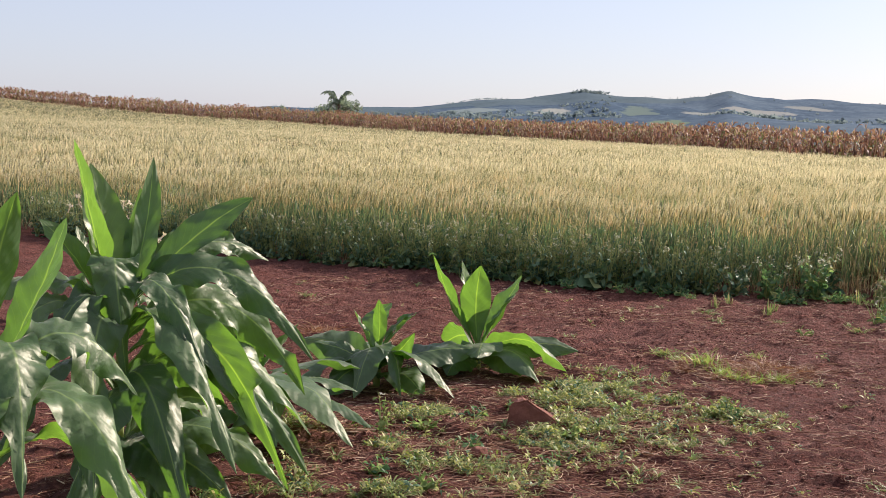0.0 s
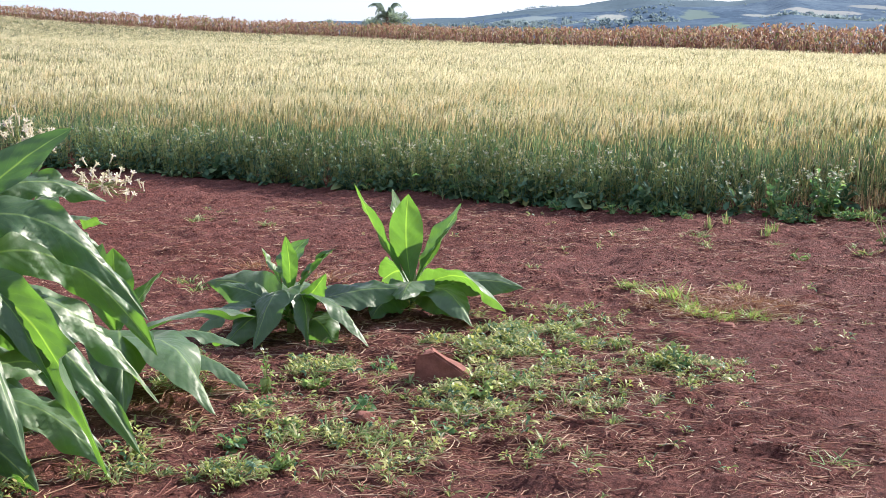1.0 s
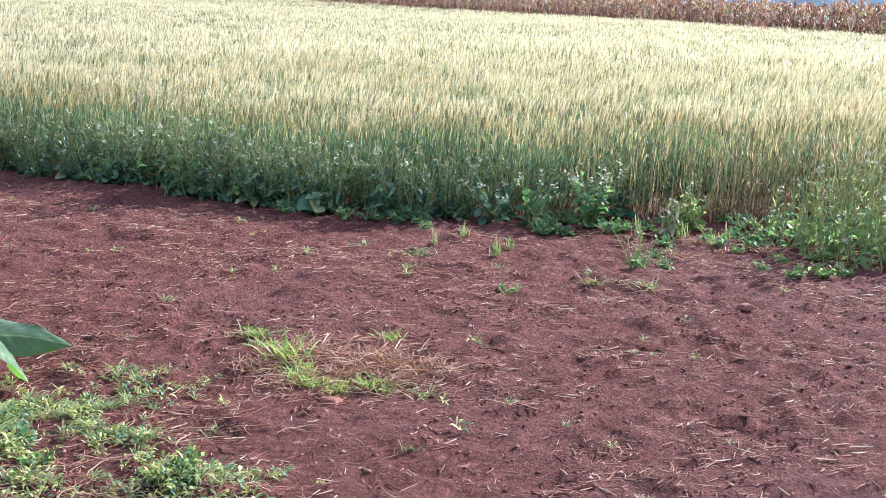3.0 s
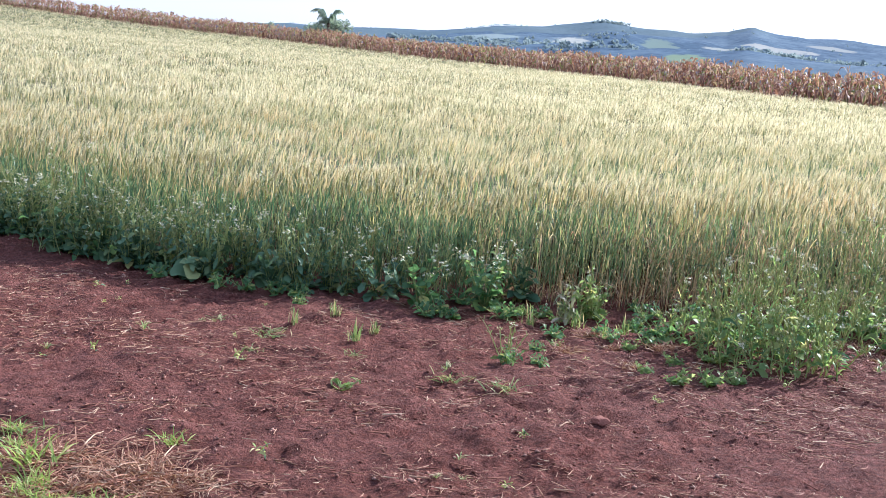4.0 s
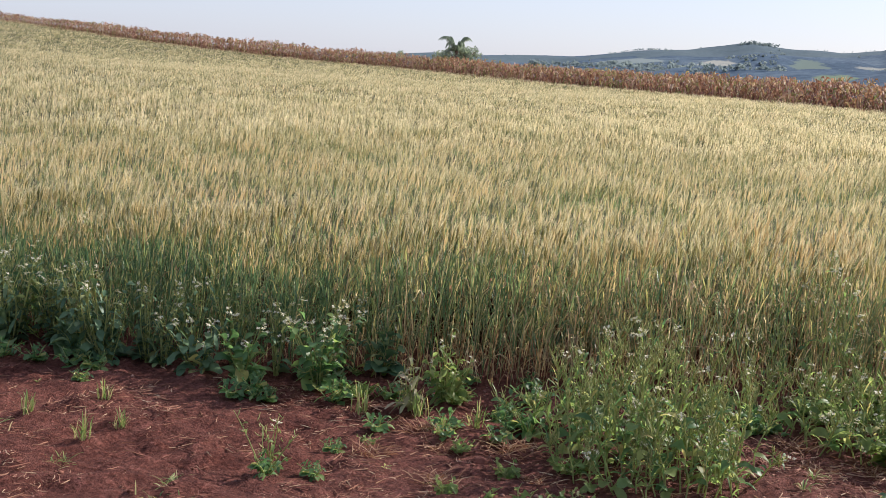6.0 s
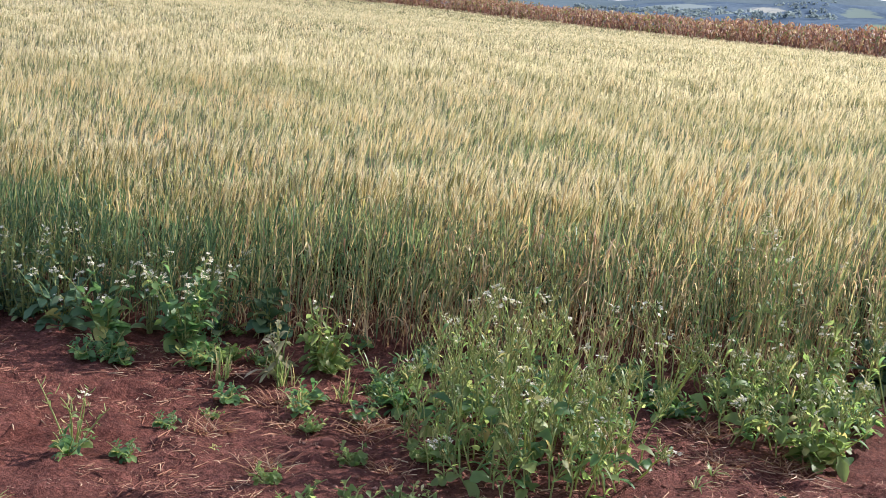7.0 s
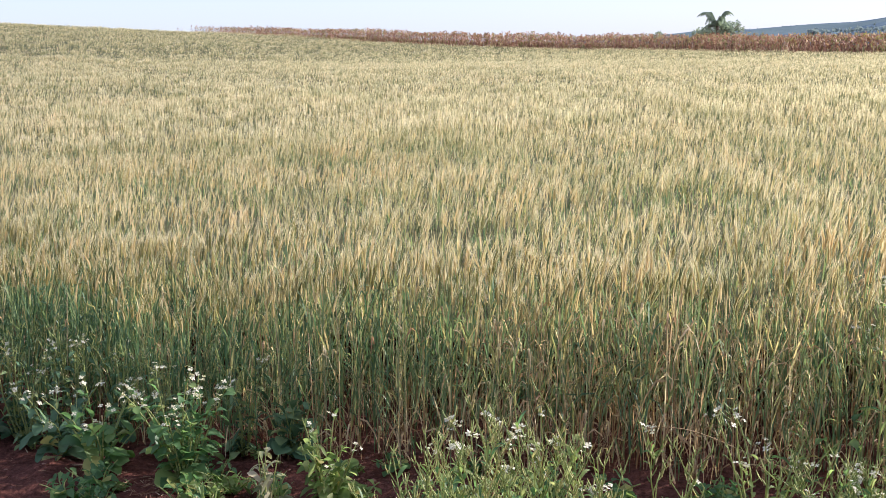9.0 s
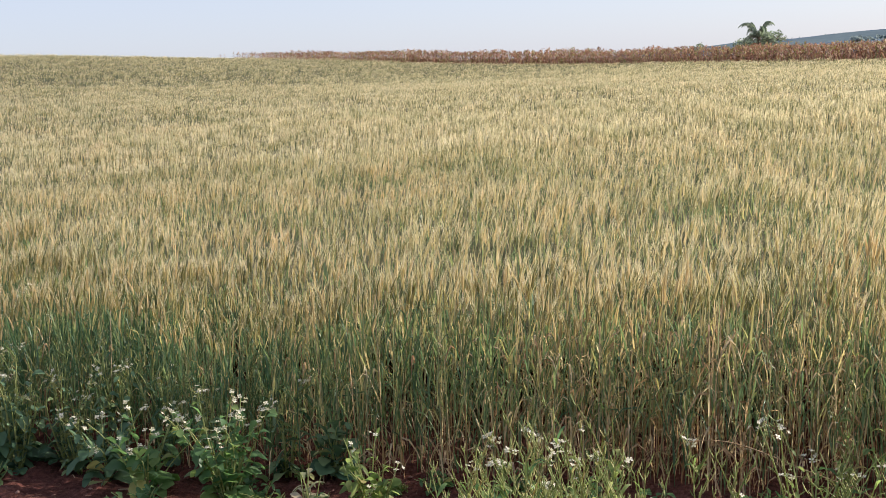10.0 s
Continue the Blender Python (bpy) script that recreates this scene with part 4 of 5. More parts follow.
def weed(label, seed, tall, spread, stalks, leaves, leaf, blooms, leaf_mat, fine=0, lean=0.0):
    """A branching weed: stalks, foliage and, where it flowers, blossoms. leaf: length, width."""
    r = np.random.default_rng(seed)
    base = new("weed")
    tagged(base, label, "weed", "weeds along the wheat")
    fo = Pile()
    for k in range(stalks):
        st, bl = Pile(), Pile()
        az, h = k * 2.4 + r.normal(0, 0.4), tall * (0.55 + 0.45 * r.random() if stalks < 20 else 0.15 + 0.85 * r.random() ** 0.8)
        reach = spread * (0.25 + 0.75 * r.random())
        if stalks >= 20:
            h = tall * (1.05 - 0.5 * (reach / spread) ** 2) * (0.45 + 0.55 * r.random())
        line = arc(az, 0.01, 0, reach, h, (0.12 if stalks < 20 else 0.22) * h, 6, r.normal(0, 0.04)) + np.array([lean, 0, 0]) * np.linspace(0, 1, 6)[:, None] ** 2
        tube(st, line, np.linspace(0.0045, 0.0015, 6), 4)
        for j in range(leaves):
            s = 0.04 + 0.82 * (j + r.random()) / leaves
            q = line[min(int(s * 5), 4)] + (line[min(int(s * 5) + 1, 5)] - line[min(int(s * 5), 4)]) * (s * 5 - int(s * 5))
            big = 1.25 - 0.85 * s
            weed_leaf(fo, q, r.random() * 6.28, 0.8 * leaf[0] * big * (0.7 + 0.6 * r.random()), 0.8 * leaf[1] * big * (0.7 + 0.6 * r.random()), r.normal(0.0, 0.35) * leaf[0], r)
        for j in range(fine):
            q = line[r.integers(1, 6)] + r.normal(0, 0.012, 3)
            a = r.random() * 6.28
            tube(fo, arc(a, 0, 0, 0.014 + 0.022 * r.random(), 0.012 + 0.03 * r.random(), -0.004, 3) + q, (0.0012, 0.0028, 0.0008), 3, 1)
        stem = part("stem", st, WEED_STALK, base)
        if blooms and (k % 3 == 0 or blooms > 4):
            for j in range(blooms + 2):
                q = line[-1] + r.normal(0, 1, 3) * (0.013, 0.013, 0.011) - (line[-1] - line[-2]) * 0.25 * r.random()
                cross_flower(bl, q, 0.0085 + 0.005 * r.random(), r)
            tagged(part("flower_head", bl, PETAL, stem, "small white blossoms"), kind="stuff")
    for j in range(4):
        weed_leaf(fo, (0, 0, 0.012), r.random() * 6.28, leaf[0] * 1.5, leaf[1] * 1.4, 0.02, r)
    tagged(part("foliage", fo, [leaf_mat, WEED_STALK], base), kind="stuff")
    return base


def put(ob, x, y, turn=0.0, size=1.0, sink=0.005):
    ob.location, ob.rotation_euler, ob.scale = (x, y, float(height(x, y)) - sink), (0, 0, turn), (size, size, size)
    return ob


def set_again(ob, x, y, turn, size):
    c = copy_thing(ob, Matrix.Identity(4))
    return put(c, x, y, turn, size)


put(weed("white-flowered wild radish weed at the wheat's edge", 21, 0.52, 0.27, 19, 8, (0.085, 0.06), 5, BROAD_LEAF), 1.56, 6.60)
put(weed("leafy wild radish weed with small white blossoms", 22, 0.38, 0.24, 9, 7, (0.10, 0.075), 5, BROAD_LEAF), 1.12, 6.58)
put(weed("leafy wild radish weed with white blossom heads", 23, 0.36, 0.22, 7, 7, (0.10, 0.07), 5, WEED_LEAF), 0.82, 6.62, 1.0)
put(weed("upright weed with pale grey-green pointed leaves", 24, 0.34, 0.08, 4, 9, (0.10, 0.032), 0, PALE_LEAF), 2.13, 6.42)
put(weed("bright yellow-green leafy weed at the wheat's edge", 25, 0.36, 0.16, 14, 9, (0.075, 0.04), 1, BRIGHT_LEAF), 2.25, 6.62)


def bush(label, seed, x, y, wide, deep, tall, stalks, blooms, broad, leaf_mat=None):
    """A wild radish clump: upright branching stalks with pods and blossom heads, narrow leaves, broad leaves low down."""
    r = np.random.default_rng(seed)
    base = new("bushy_weed")
    base.location = (x, y, 0.0)
    tagged(base, label, "weed", "weeds along the wheat")
    fo = Pile()
    for k in range(stalks):
        rho, a = math.sqrt((k + r.random()) / stalks), k * 2.4
        qx, qy = wide * rho * math.cos(a), deep * rho * math.sin(a)
        z0 = float(height(x + qx, y + qy)) - 0.005
        h = tall * (0.35 + 0.65 * r.random() ** 1.2) * (1 - 0.3 * rho ** 2) * (0.7 + 0.6 * float(value_noise(x + qx, y + qy, 4.0)))
        line = arc(r.random() * 6.28, 0, 0, 0.02 + 0.16 * r.random(), h, r.normal(0.0, 0.03), 7, r.normal(0, 0.03)) + (qx, qy, z0)
        line[1:] += r.normal(0, 0.006, (6, 3))
        st, bl = Pile(), Pile()
        tube(st, line, np.linspace(0.0042, 0.0017, 7), 4)

        def on(t):
            i = min(int(t * 6), 5)
            return line[i] + (line[i + 1] - line[i]) * (t * 6 - i)

        tips = [(line[3:], True)]
        for j in range(r.integers(1, 5)):
            b, ln = r.random() * 6.28, h * (0.18 + 0.2 * r.random())
            twig = arc(b, 0, 0, ln * 0.45, ln, 0.06 * ln, 4) + on(0.4 + 0.45 * r.random())
            tube(st, twig, (0.0022, 0.002, 0.0017, 0.0012), 4)
            tips.append((twig, r.random() < 0.7))
        for twig, flowers in tips:
            for j in range(7):
                b, q = r.random() * 6.28, twig[r.integers(1, len(twig))] - (0, 0, 0.02 * r.random())
                ln = 0.018 + 0.022 * r.random()
                tube(fo, arc(b, 0, 0, 0.55 * ln, ln, -0.15 * ln, 4) + q, (0.0011, 0.0021, 0.0019, 0.0007), 3, 2)
            if flowers and r.random() < blooms:
                for j in range(r.integers(4, 9)):
                    cross_flower(bl, twig[-1] + r.normal(0, 1, 3) * (0.011, 0.011, 0.009), 0.0068 + 0.005 * r.random(), r)
        for j in range(12):
            t, b = 0.12 + 0.80 * r.random(), r.random() * 6.28
            ln, wd = (0.035 + 0.04 * r.random()) * (1.25 - 0.7 * t), 0.006 + 0.008 * r.random()
            ribbon(fo, arc(b, 0, 0, ln, r.normal(0.45, 0.5) * ln, 0.25 * ln, 5) + on(t), [0.3 * wd, 0.9 * wd, wd, 0.7 * wd, 0.1 * wd], (-math.sin(b), math.cos(b), r.normal(0, 0.6)), 0 if r.random() < 0.7 else 1)
        for j in range(broad):
            t = 0.04 + 0.5 * r.random() ** 1.3
            weed_leaf(fo, on(t), r.random() * 6.28, 0.05 + 0.06 * r.random(), 0.028 + 0.035 * r.random(), r.normal(0.005, 0.025), r, 1 if r.random() < 0.5 else 0)
        stem = part("stem", st, WEED_STALK, base)
        if bl.n:
            tagged(part("flower_head", bl, PETAL, stem, "small cream-white blossoms"), kind="stuff")
    tagged(part("foliage", fo, [leaf_mat or BRIGHT_LEAF, BROAD_LEAF, WEED_STALK], base), kind="stuff")
    return base


bush("large tangled wild radish clump with pods and cream blossoms", 26, 3.40, 6.08, 0.42, 0.44, 0.70, 96, 0.24, 2)
bush("radish weed clump with thin stalks before the wheat", 27, 2.92, 6.45, 0.22, 0.22, 0.42, 18, 0.3, 3)
bush("sprawling radish weed with cream blossoms and broad leaves", 28, 4.24, 6.98, 0.36, 0.36, 0.44, 46, 0.32, 2)
bush("tall straggly radish weed with white blossoms in the wheat", 29, 4.15, 7.48, 0.50, 0.22, 0.76, 22, 0.45, 1)
bush("low radish weed clump with white blossoms at the wheat", 31, 5.05, 8.00, 0.55, 0.28, 0.44, 34, 0.4, 4)
bush("tall flowering radish weed standing in the front of the wheat", 41, -2.35, 7.55, 0.50, 0.24, 0.74, 26, 0.7, 4, WEED_LEAF)
bush("tall flowering radish clump with broad dark leaves below", 42, -1.50, 7.02, 0.48, 0.26, 0.92, 40, 0.7, 5, WEED_LEAF)
bush("leafy flowering radish clump leaning out of the wheat", 43, -0.72, 6.95, 0.45, 0.22, 0.80, 30, 0.6, 5, WEED_LEAF)
put(weed("leafy weed with broad bright leaves on red soil", 30, 0.30, 0.24, 16, 8, (0.09, 0.055), 1, BRIGHT_LEAF), 4.40, 6.66)
put(weed("straggly weed with white blossoms among the stalks", 31, 0.50, 0.34, 11, 4, (0.06, 0.022), 4, BRIGHT_LEAF, 8), 3.72, 7.05, 2.0)
put(weed("weed with broad blue-green leaves beside the wheat", 32, 0.32, 0.22, 8, 7, (0.12, 0.08), 0, WEED_LEAF), 4.62, 7.85)
put(weed("yellowing leafy weed against the wheat", 33, 0.45, 0.2, 9, 6, (0.09, 0.05), 1, BRIGHT_LEAF), 4.30, 7.42)

stalk = Pile()
bent = np.linspace(0, 1, 16)
tube(stalk, np.stack([0.62 * bent, 0.54 * bent - 0.04 * bent ** 2, 0.36 * (1 - bent ** 1.7) + 0.012 * np.sin(9 * bent)], 1), np.linspace(0.0014, 0.0032, 16), 5)
for k in range(9):
    a = 2.4 * k
    tube(stalk, np.array([(0, 0, 0), (0.02 * math.cos(a), 0.02 * math.sin(a), 0.02), (0.035 * math.cos(a), 0.035 * math.sin(a), 0.045)]) + (0.04 * k, 0.042 * k, 0.355 - 0.0035 * k * k), (0.0014, 0.002, 0.001), 4)
put(tagged(part("fallen_stalk", stalk, DRY_STALK), "thin dry brown stalk bent over to the soil", "stalk"), 3.36, 6.90)

creeper = weed("low creeping weed with rounded green leaves", 34, 0.10, 0.16, 7, 4, (0.05, 0.045), 0, BRIGHT_LEAF)
put(creeper, 2.85, 5.22)
for x, y, turn, size in ((3.02, 5.27, 1, 1.0), (3.16, 5.42, 2, 0.9), (2.68, 5.35, 3, 0.7), (4.15, 5.84, 4, 0.55), (2.12, 5.9, 2, 0.5), (2.55, 5.92, 1, 0.7), (2.83, 5.72, 3, 0.8), (3.06, 5.88, 5, 0.9)):
    set_again(creeper, x, y, turn, size)
low_weed = weed("low grey-green leafy weed on the track's edge", 35, 0.12, 0.14, 6, 5, (0.065, 0.04), 0, BROAD_LEAF)
put(low_weed, 2.37, 6.2)
for x, y, turn, size in ((1.95, 5.22, 1, 0.8), (2.1, 5.36, 2, 0.6), (2.04, 5.72, 2, 0.6), (2.65, 6.16, 5, 0.9), (1.24, 6.3, 3, 0.9), (1.28, 6.42, 4, 1.0), (0.43, 6.16, 2, 0.6),
                         (-0.22, 6.36, 1, 0.9), (-0.05, 6.42, 4, 0.9), (-0.7, 6.5, 3, 1.0), (2.44, 6.02, 5, 0.6), (2.1, 6.1, 3, 0.8), (0.15, 6.45, 5, 1.0), (0.35, 6.4, 2, 0.9), (1.72, 6.42, 6, 1.0), (2.75, 6.35, 1, 1.1)):
    set_again(low_weed, x, y, turn, size)

for k in range(60):
    x = 1.3 + 3.3 * rng.random()
    y = float(edge(x)) - 0.15 - 0.75 * rng.random() ** 1.3
    if x < 2.6:
        y += 0.25
    set_again((low_weed, creeper, low_weed, low_weed)[k % 4], x, y, rng.random() * 6.28, 0.5 + 0.7 * rng.random())

# leafier weeds in the litter round the rock
spots = [(-1.0, 0.35), (-0.8, 0.12), (-0.62, 0.5), (-0.9, 0.7), (-0.55, 1.25), (-0.3, 1.5), (-0.12, 1.62), (0.02, 1.45), (-0.25, 1.78), (0.1, 1.72), (-0.7, 1.05), (-0.2, 0.75), (-0.05, 0.55), (-0.45, 0.1), (-0.25, 0.28),
         (0.55, 1.45), (0.62, 1.36), (0.5, 1.36), (-0.95, -0.1), (-0.7, -0.25), (-0.05, 1.0), (-0.85, 1.0)]
for k, (x, y) in enumerate(spots):
    set_again((low_weed, creeper)[k % 2], x, y, 1.7 * k, 0.45 + 0.12 * (k % 4))

skirt = [weed("dark green leafy weed at the foot of the wheat", 50, 0.30, 0.14, 8, 7, (0.10, 0.07), 0, WEED_LEAF),
         weed("green weed with small pale blossoms before the wheat", 51, 0.50, 0.15, 9, 6, (0.08, 0.045), 3, WEED_LEAF, 4),
         weed("slender green weed mixed into the wheat's edge", 52, 0.52, 0.12, 8, 5, (0.07, 0.035), 2, WEED_LEAF, 8),
         weed("broad-leaved weed sprawling beside the wheat", 53, 0.20, 0.2, 8, 6, (0.12, 0.09), 0, WEED_LEAF),
         weed("pale green bushy weed with white blossoms", 54, 0.55, 0.2, 12, 6, (0.08, 0.04), 4, WEED_LEAF, 6)]
spots = []
for k in range(120):
    x = -8.0 + 8.6 * (k + rng.random()) / 120
    spots.append((x, float(edge(x)) - 0.30 + 0.42 * rng.random(), k))
for k in range(6):
    x = 0.3 + 1.7 * (k + rng.random()) / 6
    spots.append((x, float(edge(x)) - 0.06 + 0.25 * rng.random(), k))
first = set()
for x, y, k in spots:
    front = y < edge(x) - 0.1
    pick = (0, 1, 4, 3, 1, 2)[k % 6] if front else (1, 2, 4, 2, 1, 0, 2)[k % 7]
    turn, size = rng.random() * 6.28, 0.8 + 0.4 * rng.random()
    if pick in first:
        set_again(skirt[pick], x, y, turn, size)
    else:
        first.add(pick)
        put(skirt[pick], x, y, turn, size)


# ---- tufts, stones and litter on the track ----
def grass_tuft(label, seed, blades, tall, spread, mat):
    r, p = np.random.default_rng(seed), Pile()
    for _ in range(blades):
        az, q = r.random() * 6.28, r.normal(0, spread * 0.35, 2)
        h = tall * (0.4 + 0.6 * r.random())
        ribbon(p, arc(az, 0, 0, spread * (0.2 + 0.9 * r.random()), h * (0.5 + 0.5 * r.random()), 0.2 * h, 5) + (q[0], q[1], 0),
               [0.004, 0.006, 0.005, 0.004, 0.0008], (-math.sin(az), math.cos(az), r.normal(0, 0.5)), 0, 0.15)
    return tagged(part("grass_tuft", p, mat), label, "grass tuft", "tufts on the track")


PATCH_GRASS = plant_material("bright_grass", [(0.0, (0.20, 0.30, 0.07)), (0.6, (0.36, 0.46, 0.12)), (1.0, (0.52, 0.52, 0.20))], 0.5, 0.45, 0.4)
tuft_a = put(grass_tuft("upright green grass tuft on red soil", 61, 26, 0.15, 0.05, GRASS), 1.05, 5.28)
for x, y, turn, size in ((1.11, 5.48, 1, 0.75), (0.62, 5.47, 2, 0.9), (0.74, 5.89, 3, 0.9), (2.4, 6.1, 5, 0.8), (2.2, 6.35, 4, 1.2), (1.9, 6.35, 2, 1.3), (2.1, 6.5, 1, 1.4), (2.5, 6.35, 6, 1.1)):
    set_again(tuft_a, x, y, turn, size)
tuft_b = put(grass_tuft("flattened yellow-green grass tuft on red soil", 62, 30, 0.06, 0.11, GRASS), 0.56, 5.25)
for x, y, turn, size in ((0.15, 5.5, 1, 0.8), (0.59, 4.86, 2, 0.7), (1.69, 4.8, 3, 1.1), (2.0, 4.66, 4, 1.2), (1.1, 5.05, 5, 0.8), (1.66, 5.0, 1, 0.7), (-2.85, 5.0, 2, 0.9), (-3.57, 5.3, 1, 1.3),
                         (0.23, 3.12, 3, 1.2), (1.14, 2.5, 4, 0.9), (1.56, 0.98, 2, 0.8), (0.48, 1.93, 1, 0.7), (1.74, 1.3, 5, 0.6), (1.23, 1.88, 3, 0.5), (1.19, 0.2, 5, 0.9), (-2.5, 2.75, 4, 1.2), (-2.3, 2.6, 1, 1.2), (-2.05, 2.7, 2, 1.1)):
    set_again(tuft_b, x, y, turn, size)
patch = put(grass_tuft("bright green grass clump in the bare soil", 63, 44, 0.09, 0.10, PATCH_GRASS), 0.60, 2.54)
for x, y, turn, size in ((0.70, 2.50, 1, 0.9), (0.50, 2.82, 2, 1.5), (0.80, 2.50, 3, 0.9), (0.90, 2.56, 4, 0.8), (0.98, 2.58, 5, 0.7), (0.85, 3.30, 2, 0.9), (0.60, 2.66, 3, 1.1), (0.30, 3.0, 4, 0.7), (0.22, 3.12, 1, 0.7)):
    set_again(patch, x, y, turn, size)
dry_tuft = put(grass_tuft("dry red-brown grass clump flattened on the soil", 67, 80, 0.07, 0.16, DRY_GRASS), 0.82, 2.79)
for x, y, turn, size in ((0.99, 2.66, 1, 0.8), (0.67, 2.92, 2, 0.9), (0.92, 2.86, 4, 1.1), (1.05, 2.80, 2, 0.9), (0.75, 2.66, 5, 1.0), (0.53, 2.96, 3, 1.0), (1.12, 2.92, 6, 0.8), (0.59, 2.52, 2, 0.8), (0.37, 2.66, 1, 0.8), (0.87, 2.96, 3, 1.0), (0.42, 2.84, 4, 0.7), (-1.6, 2.9, 2, 1.1), (-2.2, 3.2, 4, 1.2), (-1.9, 2.4, 5, 1.0), (0.35, 1.2, 1, 0.8), (0.2, 0.6, 3, 0.8)):
    set_again(dry_tuft, x, y, turn, size)
for x, y, turn, size in ((2.2, 5.75, 1, 0.8), (2.45, 5.95, 3, 0.9), (2.75, 6.05, 5, 0.9), (2.95, 5.75, 2, 0.7), (2.3, 6.15, 4, 0.8), (3.95, 6.75, 2, 0.9), (4.3, 6.55, 5, 0.8), (4.05, 6.45, 1, 0.7), (2.6, 5.5, 2, 0.7)):
    set_again(dry_tuft, x, y, turn, size)
put(weed("dry branching weed with bare stems on red soil", 64, 0.30, 0.16, 6, 3, (0.05, 0.02), 1, BRIGHT_LEAF, 5), 1.90, 5.32)
put(weed("yellow-leaved seedling on the bare track", 65, 0.07, 0.06, 3, 3, (0.05, 0.025), 0, BRIGHT_LEAF), 1.24, 4.36)
put(weed("upright leafy seedling weed among the litter", 66, 0.22, 0.07, 3, 8, (0.06, 0.025), 1, BRIGHT_LEAF), -1.10, 0.62)


def stone(name, label, x, y, dims, seed, turn, tilt, mat):
    """A rough broken stone."""
    bm = bmesh.new()
    bmesh.ops.create_icosphere(bm, subdivisions=3, radius=1)
    for v in bm.verts:
        n = v.co.copy()
        d = 1 + 0.35 * noise.noise(n * 1.1 + Vector((seed, 0, 0))) + 0.10 * noise.noise(n * 3.1 + Vector((0, seed, 0)))
        for axis in (Vector((0.75, 0.1, 0.65)), Vector((-0.9, 0.3, 0.3)), Vector((0.1, -0.95, 0.3)), Vector((0, 0.1, 1))):
            k = n.dot(axis.normalized()) * d
            if k > 0.72:
                d *= 0.72 / k
        v.co = Vector((n.x * d * dims[0], n.y * d * dims[1], n.z * d * dims[2]))
    me = bpy.data.meshes.new(name)
    bm.to_mesh(me)
    bm.free()
    me.materials.append(mat)
    ob = new(name, me)
    ob.location, ob.rotation_euler = (x, y, float(height(x, y)) + dims[2] * 0.42), (0, radians(tilt), turn)
    return tagged(ob, label, "stone", "stones")


def build_rock(x, y):
    """A broken wedge with a high end and flat faces."""
    bm = bmesh.new()
    low = [bm.verts.new(q) for q in ((-0.15, -0.07, -0.03), (0.16, -0.08, -0.03), (0.17, 0.06, -0.03), (-0.12, 0.10, -0.03))]
    top = [bm.verts.new(q) for q in ((-0.135, -0.055, 0.085), (-0.04, -0.06, 0.105), (0.13, -0.065, 0.035), (0.14, 0.05, 0.03), (-0.08, 0.07, 0.10))]
    for f in ((low[0], low[1], top[2], top[1], top[0]), (low[1], low[2], top[3], top[2]), (low[2], low[3], top[4], top[3]), (low[3], low[0], top[0], top[4]), (top[0], top[1], top[4]), (top[1], top[2], top[3], top[4])):
        bm.faces.new(f)
    bmesh.ops.bevel(bm, geom=bm.edges[:], offset=0.008, segments=2, affect="EDGES")
    bmesh.ops.triangulate(bm, faces=bm.faces[:])
    bmesh.ops.subdivide_edges(bm, edges=bm.edges[:], cuts=2, use_grid_fill=True)
    for v in bm.verts:
        v.co += v.co.normalized() * 0.007 * noise.noise(v.co * 18) + Vector((0, 0, 0.006 * noise.noise(v.co * 40)))
    me = bpy.data.meshes.new("rock")
    bm.to_mesh(me)
    bm.free()
    me.materials.append(ROCK)
    ob = new("rock", me)
    ob.location, ob.rotation_euler, ob.scale = (x, y, float(land(x, y)) + 0.012), (0, 0, 0.1), (0.88, 0.9, 1.35)
    tagged(ob, "angular red-brown rock lying among weeds", "stone", "stones")


build_rock(-0.395, 0.94)
stone("stone", "small red stone on the soil", -0.56, 0.30, (0.045, 0.04, 0.028), 5.0, 0.9, 0, ROCK)
stone("stone", "small grey-brown stone on the track", 2.67, 5.84, (0.035, 0.03, 0.02), 7.0, 0.4, 0, ROCK)
stone("stone", "pale red clod on the track", 0.80, 2.38, (0.05, 0.045, 0.025), 9.0, 1.4, 0, ROCK)
stone("stone", "pale grey stone on the track", 2.52, 4.28, (0.05, 0.035, 0.022), 11.0, 2.4, 0, ROCK)
stone("stone", "small pale stone beside the track", 4.50, 5.86, (0.04, 0.03, 0.02), 13.0, 0.2, 0, ROCK)


def weedy(x, y):
    """How much low growth there is: the patch round the rock."""
    a = np.exp(-(((x + 0.62) / 0.75) ** 2 + ((y - 0.75) / 0.9) ** 2) * 1.1)
    b = np.exp(-(((x + 0.15) / 0.42) ** 2 + ((y - 1.7) / 0.55) ** 2))
    c = np.exp(-(((x + 0.7) / 0.55) ** 2 + ((y + 0.35) / 0.5) ** 2))
    d = np.exp(-(((x - 0.58) / 0.22) ** 2 + ((y - 1.42) / 0.2) ** 2))
    return np.maximum.reduce([a * 0.9, b, c * 0.8, d])


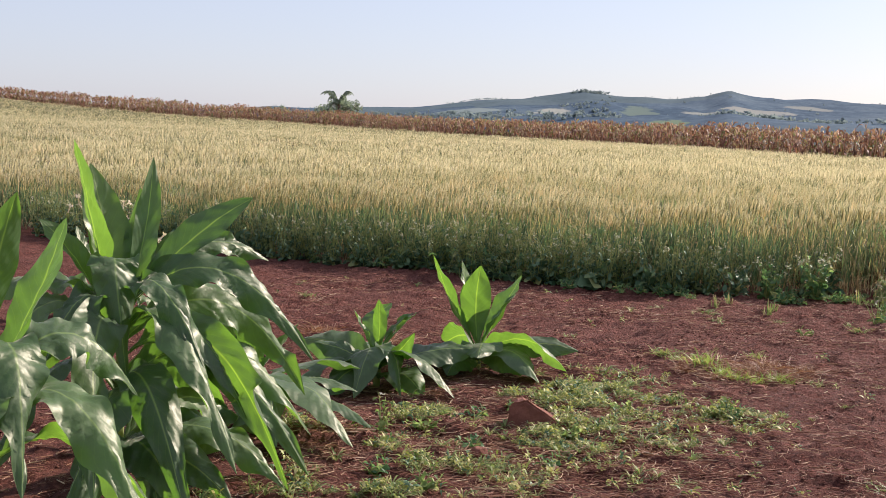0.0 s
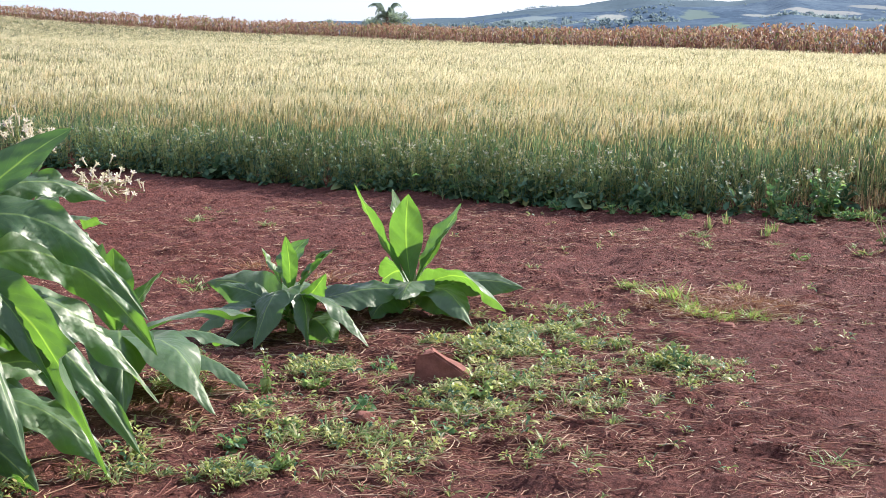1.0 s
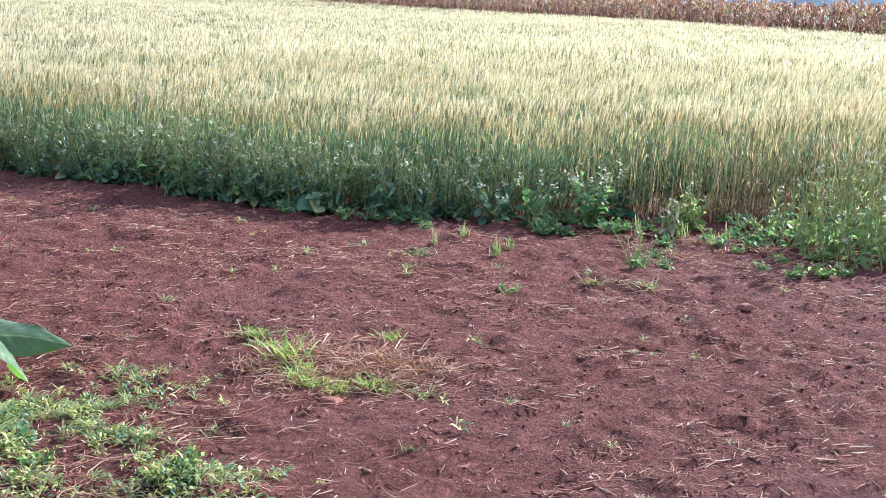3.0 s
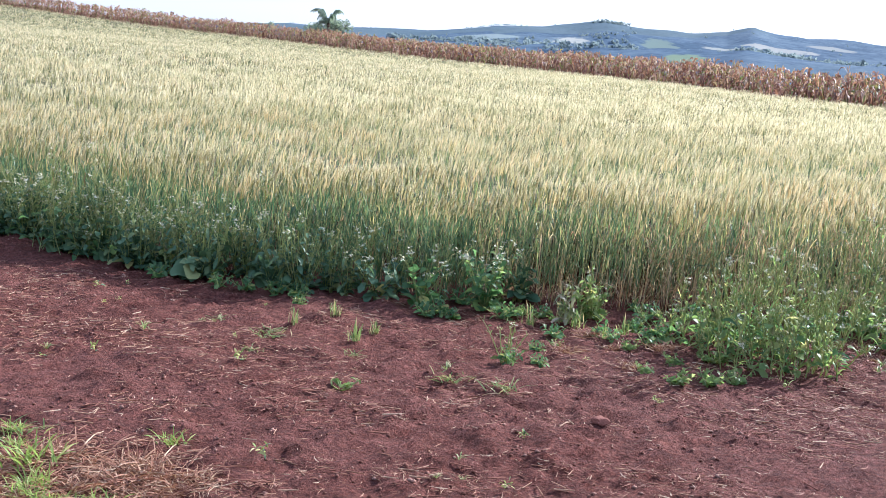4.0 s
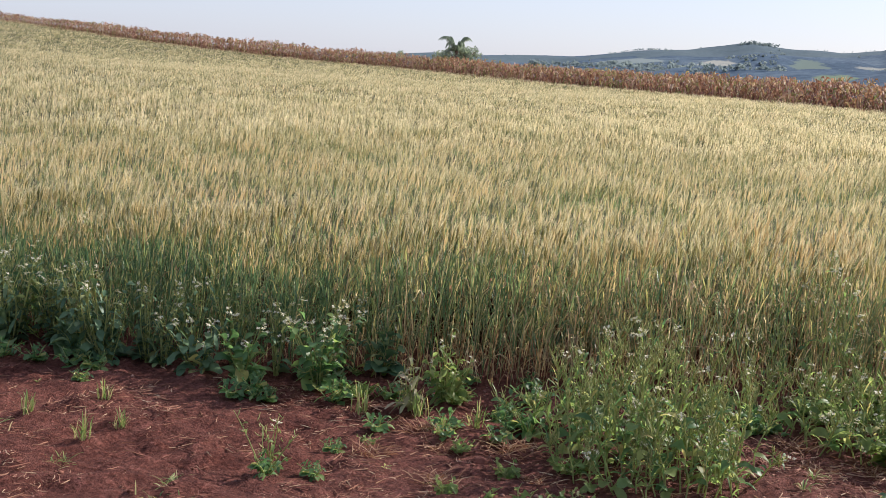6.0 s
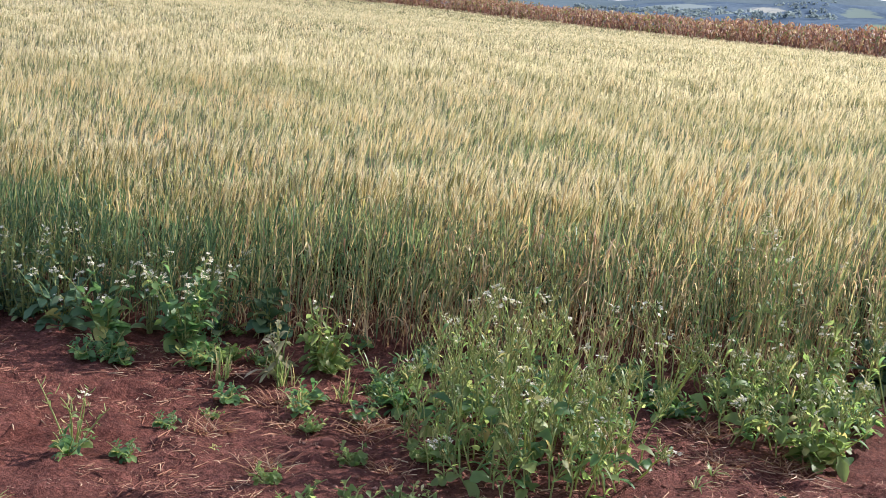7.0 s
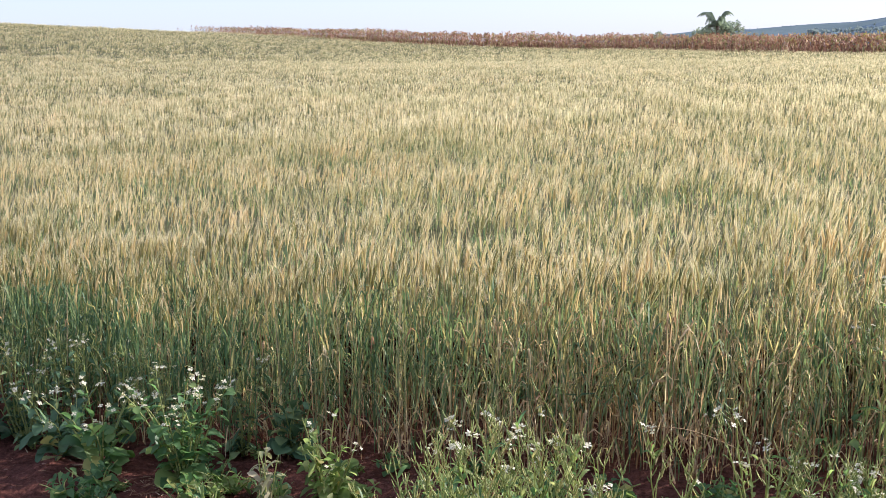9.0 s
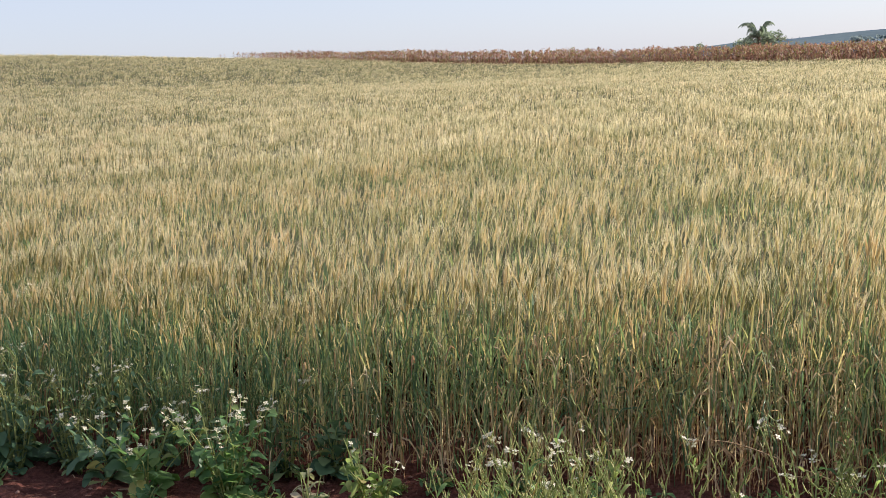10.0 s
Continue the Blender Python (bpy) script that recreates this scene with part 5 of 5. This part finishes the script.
def build_ground_weeds():
    p, shapes = Pile(), []
    for k in range(9):
        r, q = np.random.default_rng(500 + k), Pile()
        for j in range(13):
            if k % 2:
                az = r.random() * 6.28
                ribbon(q, arc(az, 0, 0, 0.03 + 0.05 * r.random(), 0.012 + 0.022 * r.random(), 0.015, 4), [0.003, 0.005, 0.004, 0.0006], (-math.sin(az), math.cos(az), 0.3), 1)
            else:
                start = np.append(r.normal(0, 0.014, 2), 0.01 + 0.03 * r.random())
                az, ln, wd = r.random() * 6.28, 0.016 + 0.020 * r.random(), 0.006 + 0.006 * r.random()
                ribbon(q, arc(az, 0, 0, ln, r.normal(0.006, 0.010), 0.2 * ln, 4) + start, [0.2 * wd, wd, 0.8 * wd, 0.1 * wd], (-math.sin(az), math.cos(az), r.normal(0, 0.5)), 2 if r.random() < 0.75 else 0)
        shapes.append(q.packed())
    n = 30000
    x, y = -2.2 + 3.4 * rng.random(n), -1.3 + 4.2 * rng.random(n)
    clump = smooth(0.50, 0.63, value_noise(x, y, 4.2) * 0.75 + value_noise(x, y, 13) * 0.25)
    keep = rng.random(n) < weedy(x, y) * (0.03 + 0.97 * clump) * 0.7
    bx, by = -4.2 + 8.6 * rng.random(700), 1.5 + 5.0 * rng.random(700)
    some = rng.random(700) < 0.35 * smooth(0.5, 0.75, value_noise(bx, by, 2.0))
    x, y = np.concatenate([x[keep], bx[some]]), np.concatenate([y[keep], by[some]])
    far = (np.hypot(x + 0.42, y - 1.0) > 0.17)
    x, y = x[far], y[far]
    pick = rng.integers(0, 9, len(x))
    size = 0.55 + 0.8 * rng.random(len(x)) ** 1.5
    for k, s in enumerate(shapes):
        at = pick == k
        m = int(at.sum())
        p.scatter(s, np.stack([x[at], y[at], height(x[at], y[at]) - 0.004], 1), rng.random(m) * 6.28, size[at])
    ob = part("ground_weeds", p, [WEED_LEAF, GRASS, GROUND_LEAF], shade=False)
    tagged(ob, "low green seedlings and creeping weeds on the soil", "weeds", kind="stuff")


def build_straw():
    p, shapes = Pile(), []
    for k in range(8):
        r, q = np.random.default_rng(600 + k), Pile()
        ln = 0.5 + 0.5 * r.random()
        pts = np.stack([np.linspace(-ln, ln, 3), 0.2 * r.normal(0, 1, 3), np.abs(r.normal(0.03, 0.05, 3))], 1)
        if k % 3 == 1:
            tube(q, pts[::2] * (1, 2, 1), (0.07, 0.04), 3)
        elif k % 3:
            ribbon(q, pts * (1, 1.6, 1), (0.07, 0.11, 0.05), (0.1, 1, r.normal(0, 0.5)))
        else:
            ribbon(q, pts * (0.8, 1, 2), (0.04, 0.10, 0.03), (0.1, 1, r.normal(0, 0.4)), 0, 0.2)
        shapes.append(q.packed())
    n = 230000
    x, y = -4.5 + 9.6 * rng.random(n), -1.6 + 8.2 * rng.random(n)
    much = np.clip(0.46 + 0.75 * np.exp(-(((x + 0.2) / 1.5) ** 2 + ((y - 0.7) / 1.5) ** 2)) + 0.6 * np.exp(-(((x - 0.95) / 0.35) ** 2 + ((y - 2.8) / 0.3) ** 2)) + 0.3 * smooth(1.0, 2.5, x) * smooth(4.2, 5.4, y), 0, 1)
    lumps = 0.10 + 1.25 * smooth(0.42, 0.72, 0.6 * value_noise(x + 3, y, 2.6) + 0.4 * value_noise(x, y + 4, 8))
    keep = (rng.random(n) < much * lumps * 1.1) & (y < edge(x) + 0.2)
    mx, my = rng.normal(0.79, 0.22, 2200), rng.normal(2.76, 0.17, 2200)
    wx, wy = rng.normal(-0.35, 0.75, 7000), rng.normal(0.6, 0.85, 7000)
    x, y = np.concatenate([x[keep], mx, wx]), np.concatenate([y[keep], my, wy])
    pick, size = rng.integers(0, 8, len(x)), 0.012 + 0.040 * rng.random(len(x)) ** 2.2
    for k, s in enumerate(shapes):
        at = pick == k
        m = int(at.sum())
        p.scatter(s, np.stack([x[at], y[at], height(x[at], y[at]) + 0.002], 1), rng.random(m) * 6.28, size[at])
    # long wiry stems matted between the weeds
    for k in range(6):
        r, q = np.random.default_rng(650 + k), Pile()
        tube(q, np.stack([np.linspace(-1, 1, 5), 0.35 * r.normal(0, 1) * np.linspace(-1, 1, 5) ** 2 + 0.06 * r.normal(0, 1, 5), 0.03 + 0.09 * r.random(5)], 1), (0.014, 0.02, 0.022, 0.018, 0.01), 3)
        wx, wy = np.concatenate([rng.normal(-0.3, 0.62, 330), rng.normal(0.79, 0.24, 60)]), np.concatenate([rng.normal(0.7, 0.75, 330), rng.normal(2.8, 0.18, 60)])
        m = len(wx)
        p.scatter(q.packed(), np.stack([wx, wy, height(wx, wy) + 0.004], 1), rng.random(m) * 6.28, 0.04 + 0.07 * rng.random(m))
    ob = part("straw_litter", p, STRAW, shade=False)
    tagged(ob, "dry straw and stalk bits scattered on the soil", "straw", kind="stuff")


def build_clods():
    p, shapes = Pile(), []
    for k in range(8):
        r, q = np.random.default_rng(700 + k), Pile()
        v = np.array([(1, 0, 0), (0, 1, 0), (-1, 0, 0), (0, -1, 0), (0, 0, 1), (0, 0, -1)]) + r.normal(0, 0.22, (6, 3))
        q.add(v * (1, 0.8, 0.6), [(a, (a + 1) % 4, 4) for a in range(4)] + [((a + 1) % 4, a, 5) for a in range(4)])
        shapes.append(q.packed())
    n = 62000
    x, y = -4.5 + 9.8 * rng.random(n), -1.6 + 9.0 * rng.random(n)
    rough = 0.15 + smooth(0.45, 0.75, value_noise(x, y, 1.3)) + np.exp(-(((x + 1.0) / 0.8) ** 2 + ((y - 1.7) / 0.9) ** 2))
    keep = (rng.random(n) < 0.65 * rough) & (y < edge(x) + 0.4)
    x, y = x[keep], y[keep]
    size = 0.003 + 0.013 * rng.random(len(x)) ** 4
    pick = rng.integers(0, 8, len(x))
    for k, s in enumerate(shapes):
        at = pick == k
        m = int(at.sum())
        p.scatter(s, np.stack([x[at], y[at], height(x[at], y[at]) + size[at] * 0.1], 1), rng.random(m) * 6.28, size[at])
    ob = part("soil_clods", p, SUNLIT_CRUMB, shade=False)
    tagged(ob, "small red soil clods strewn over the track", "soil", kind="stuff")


build_ground_weeds()
build_straw()
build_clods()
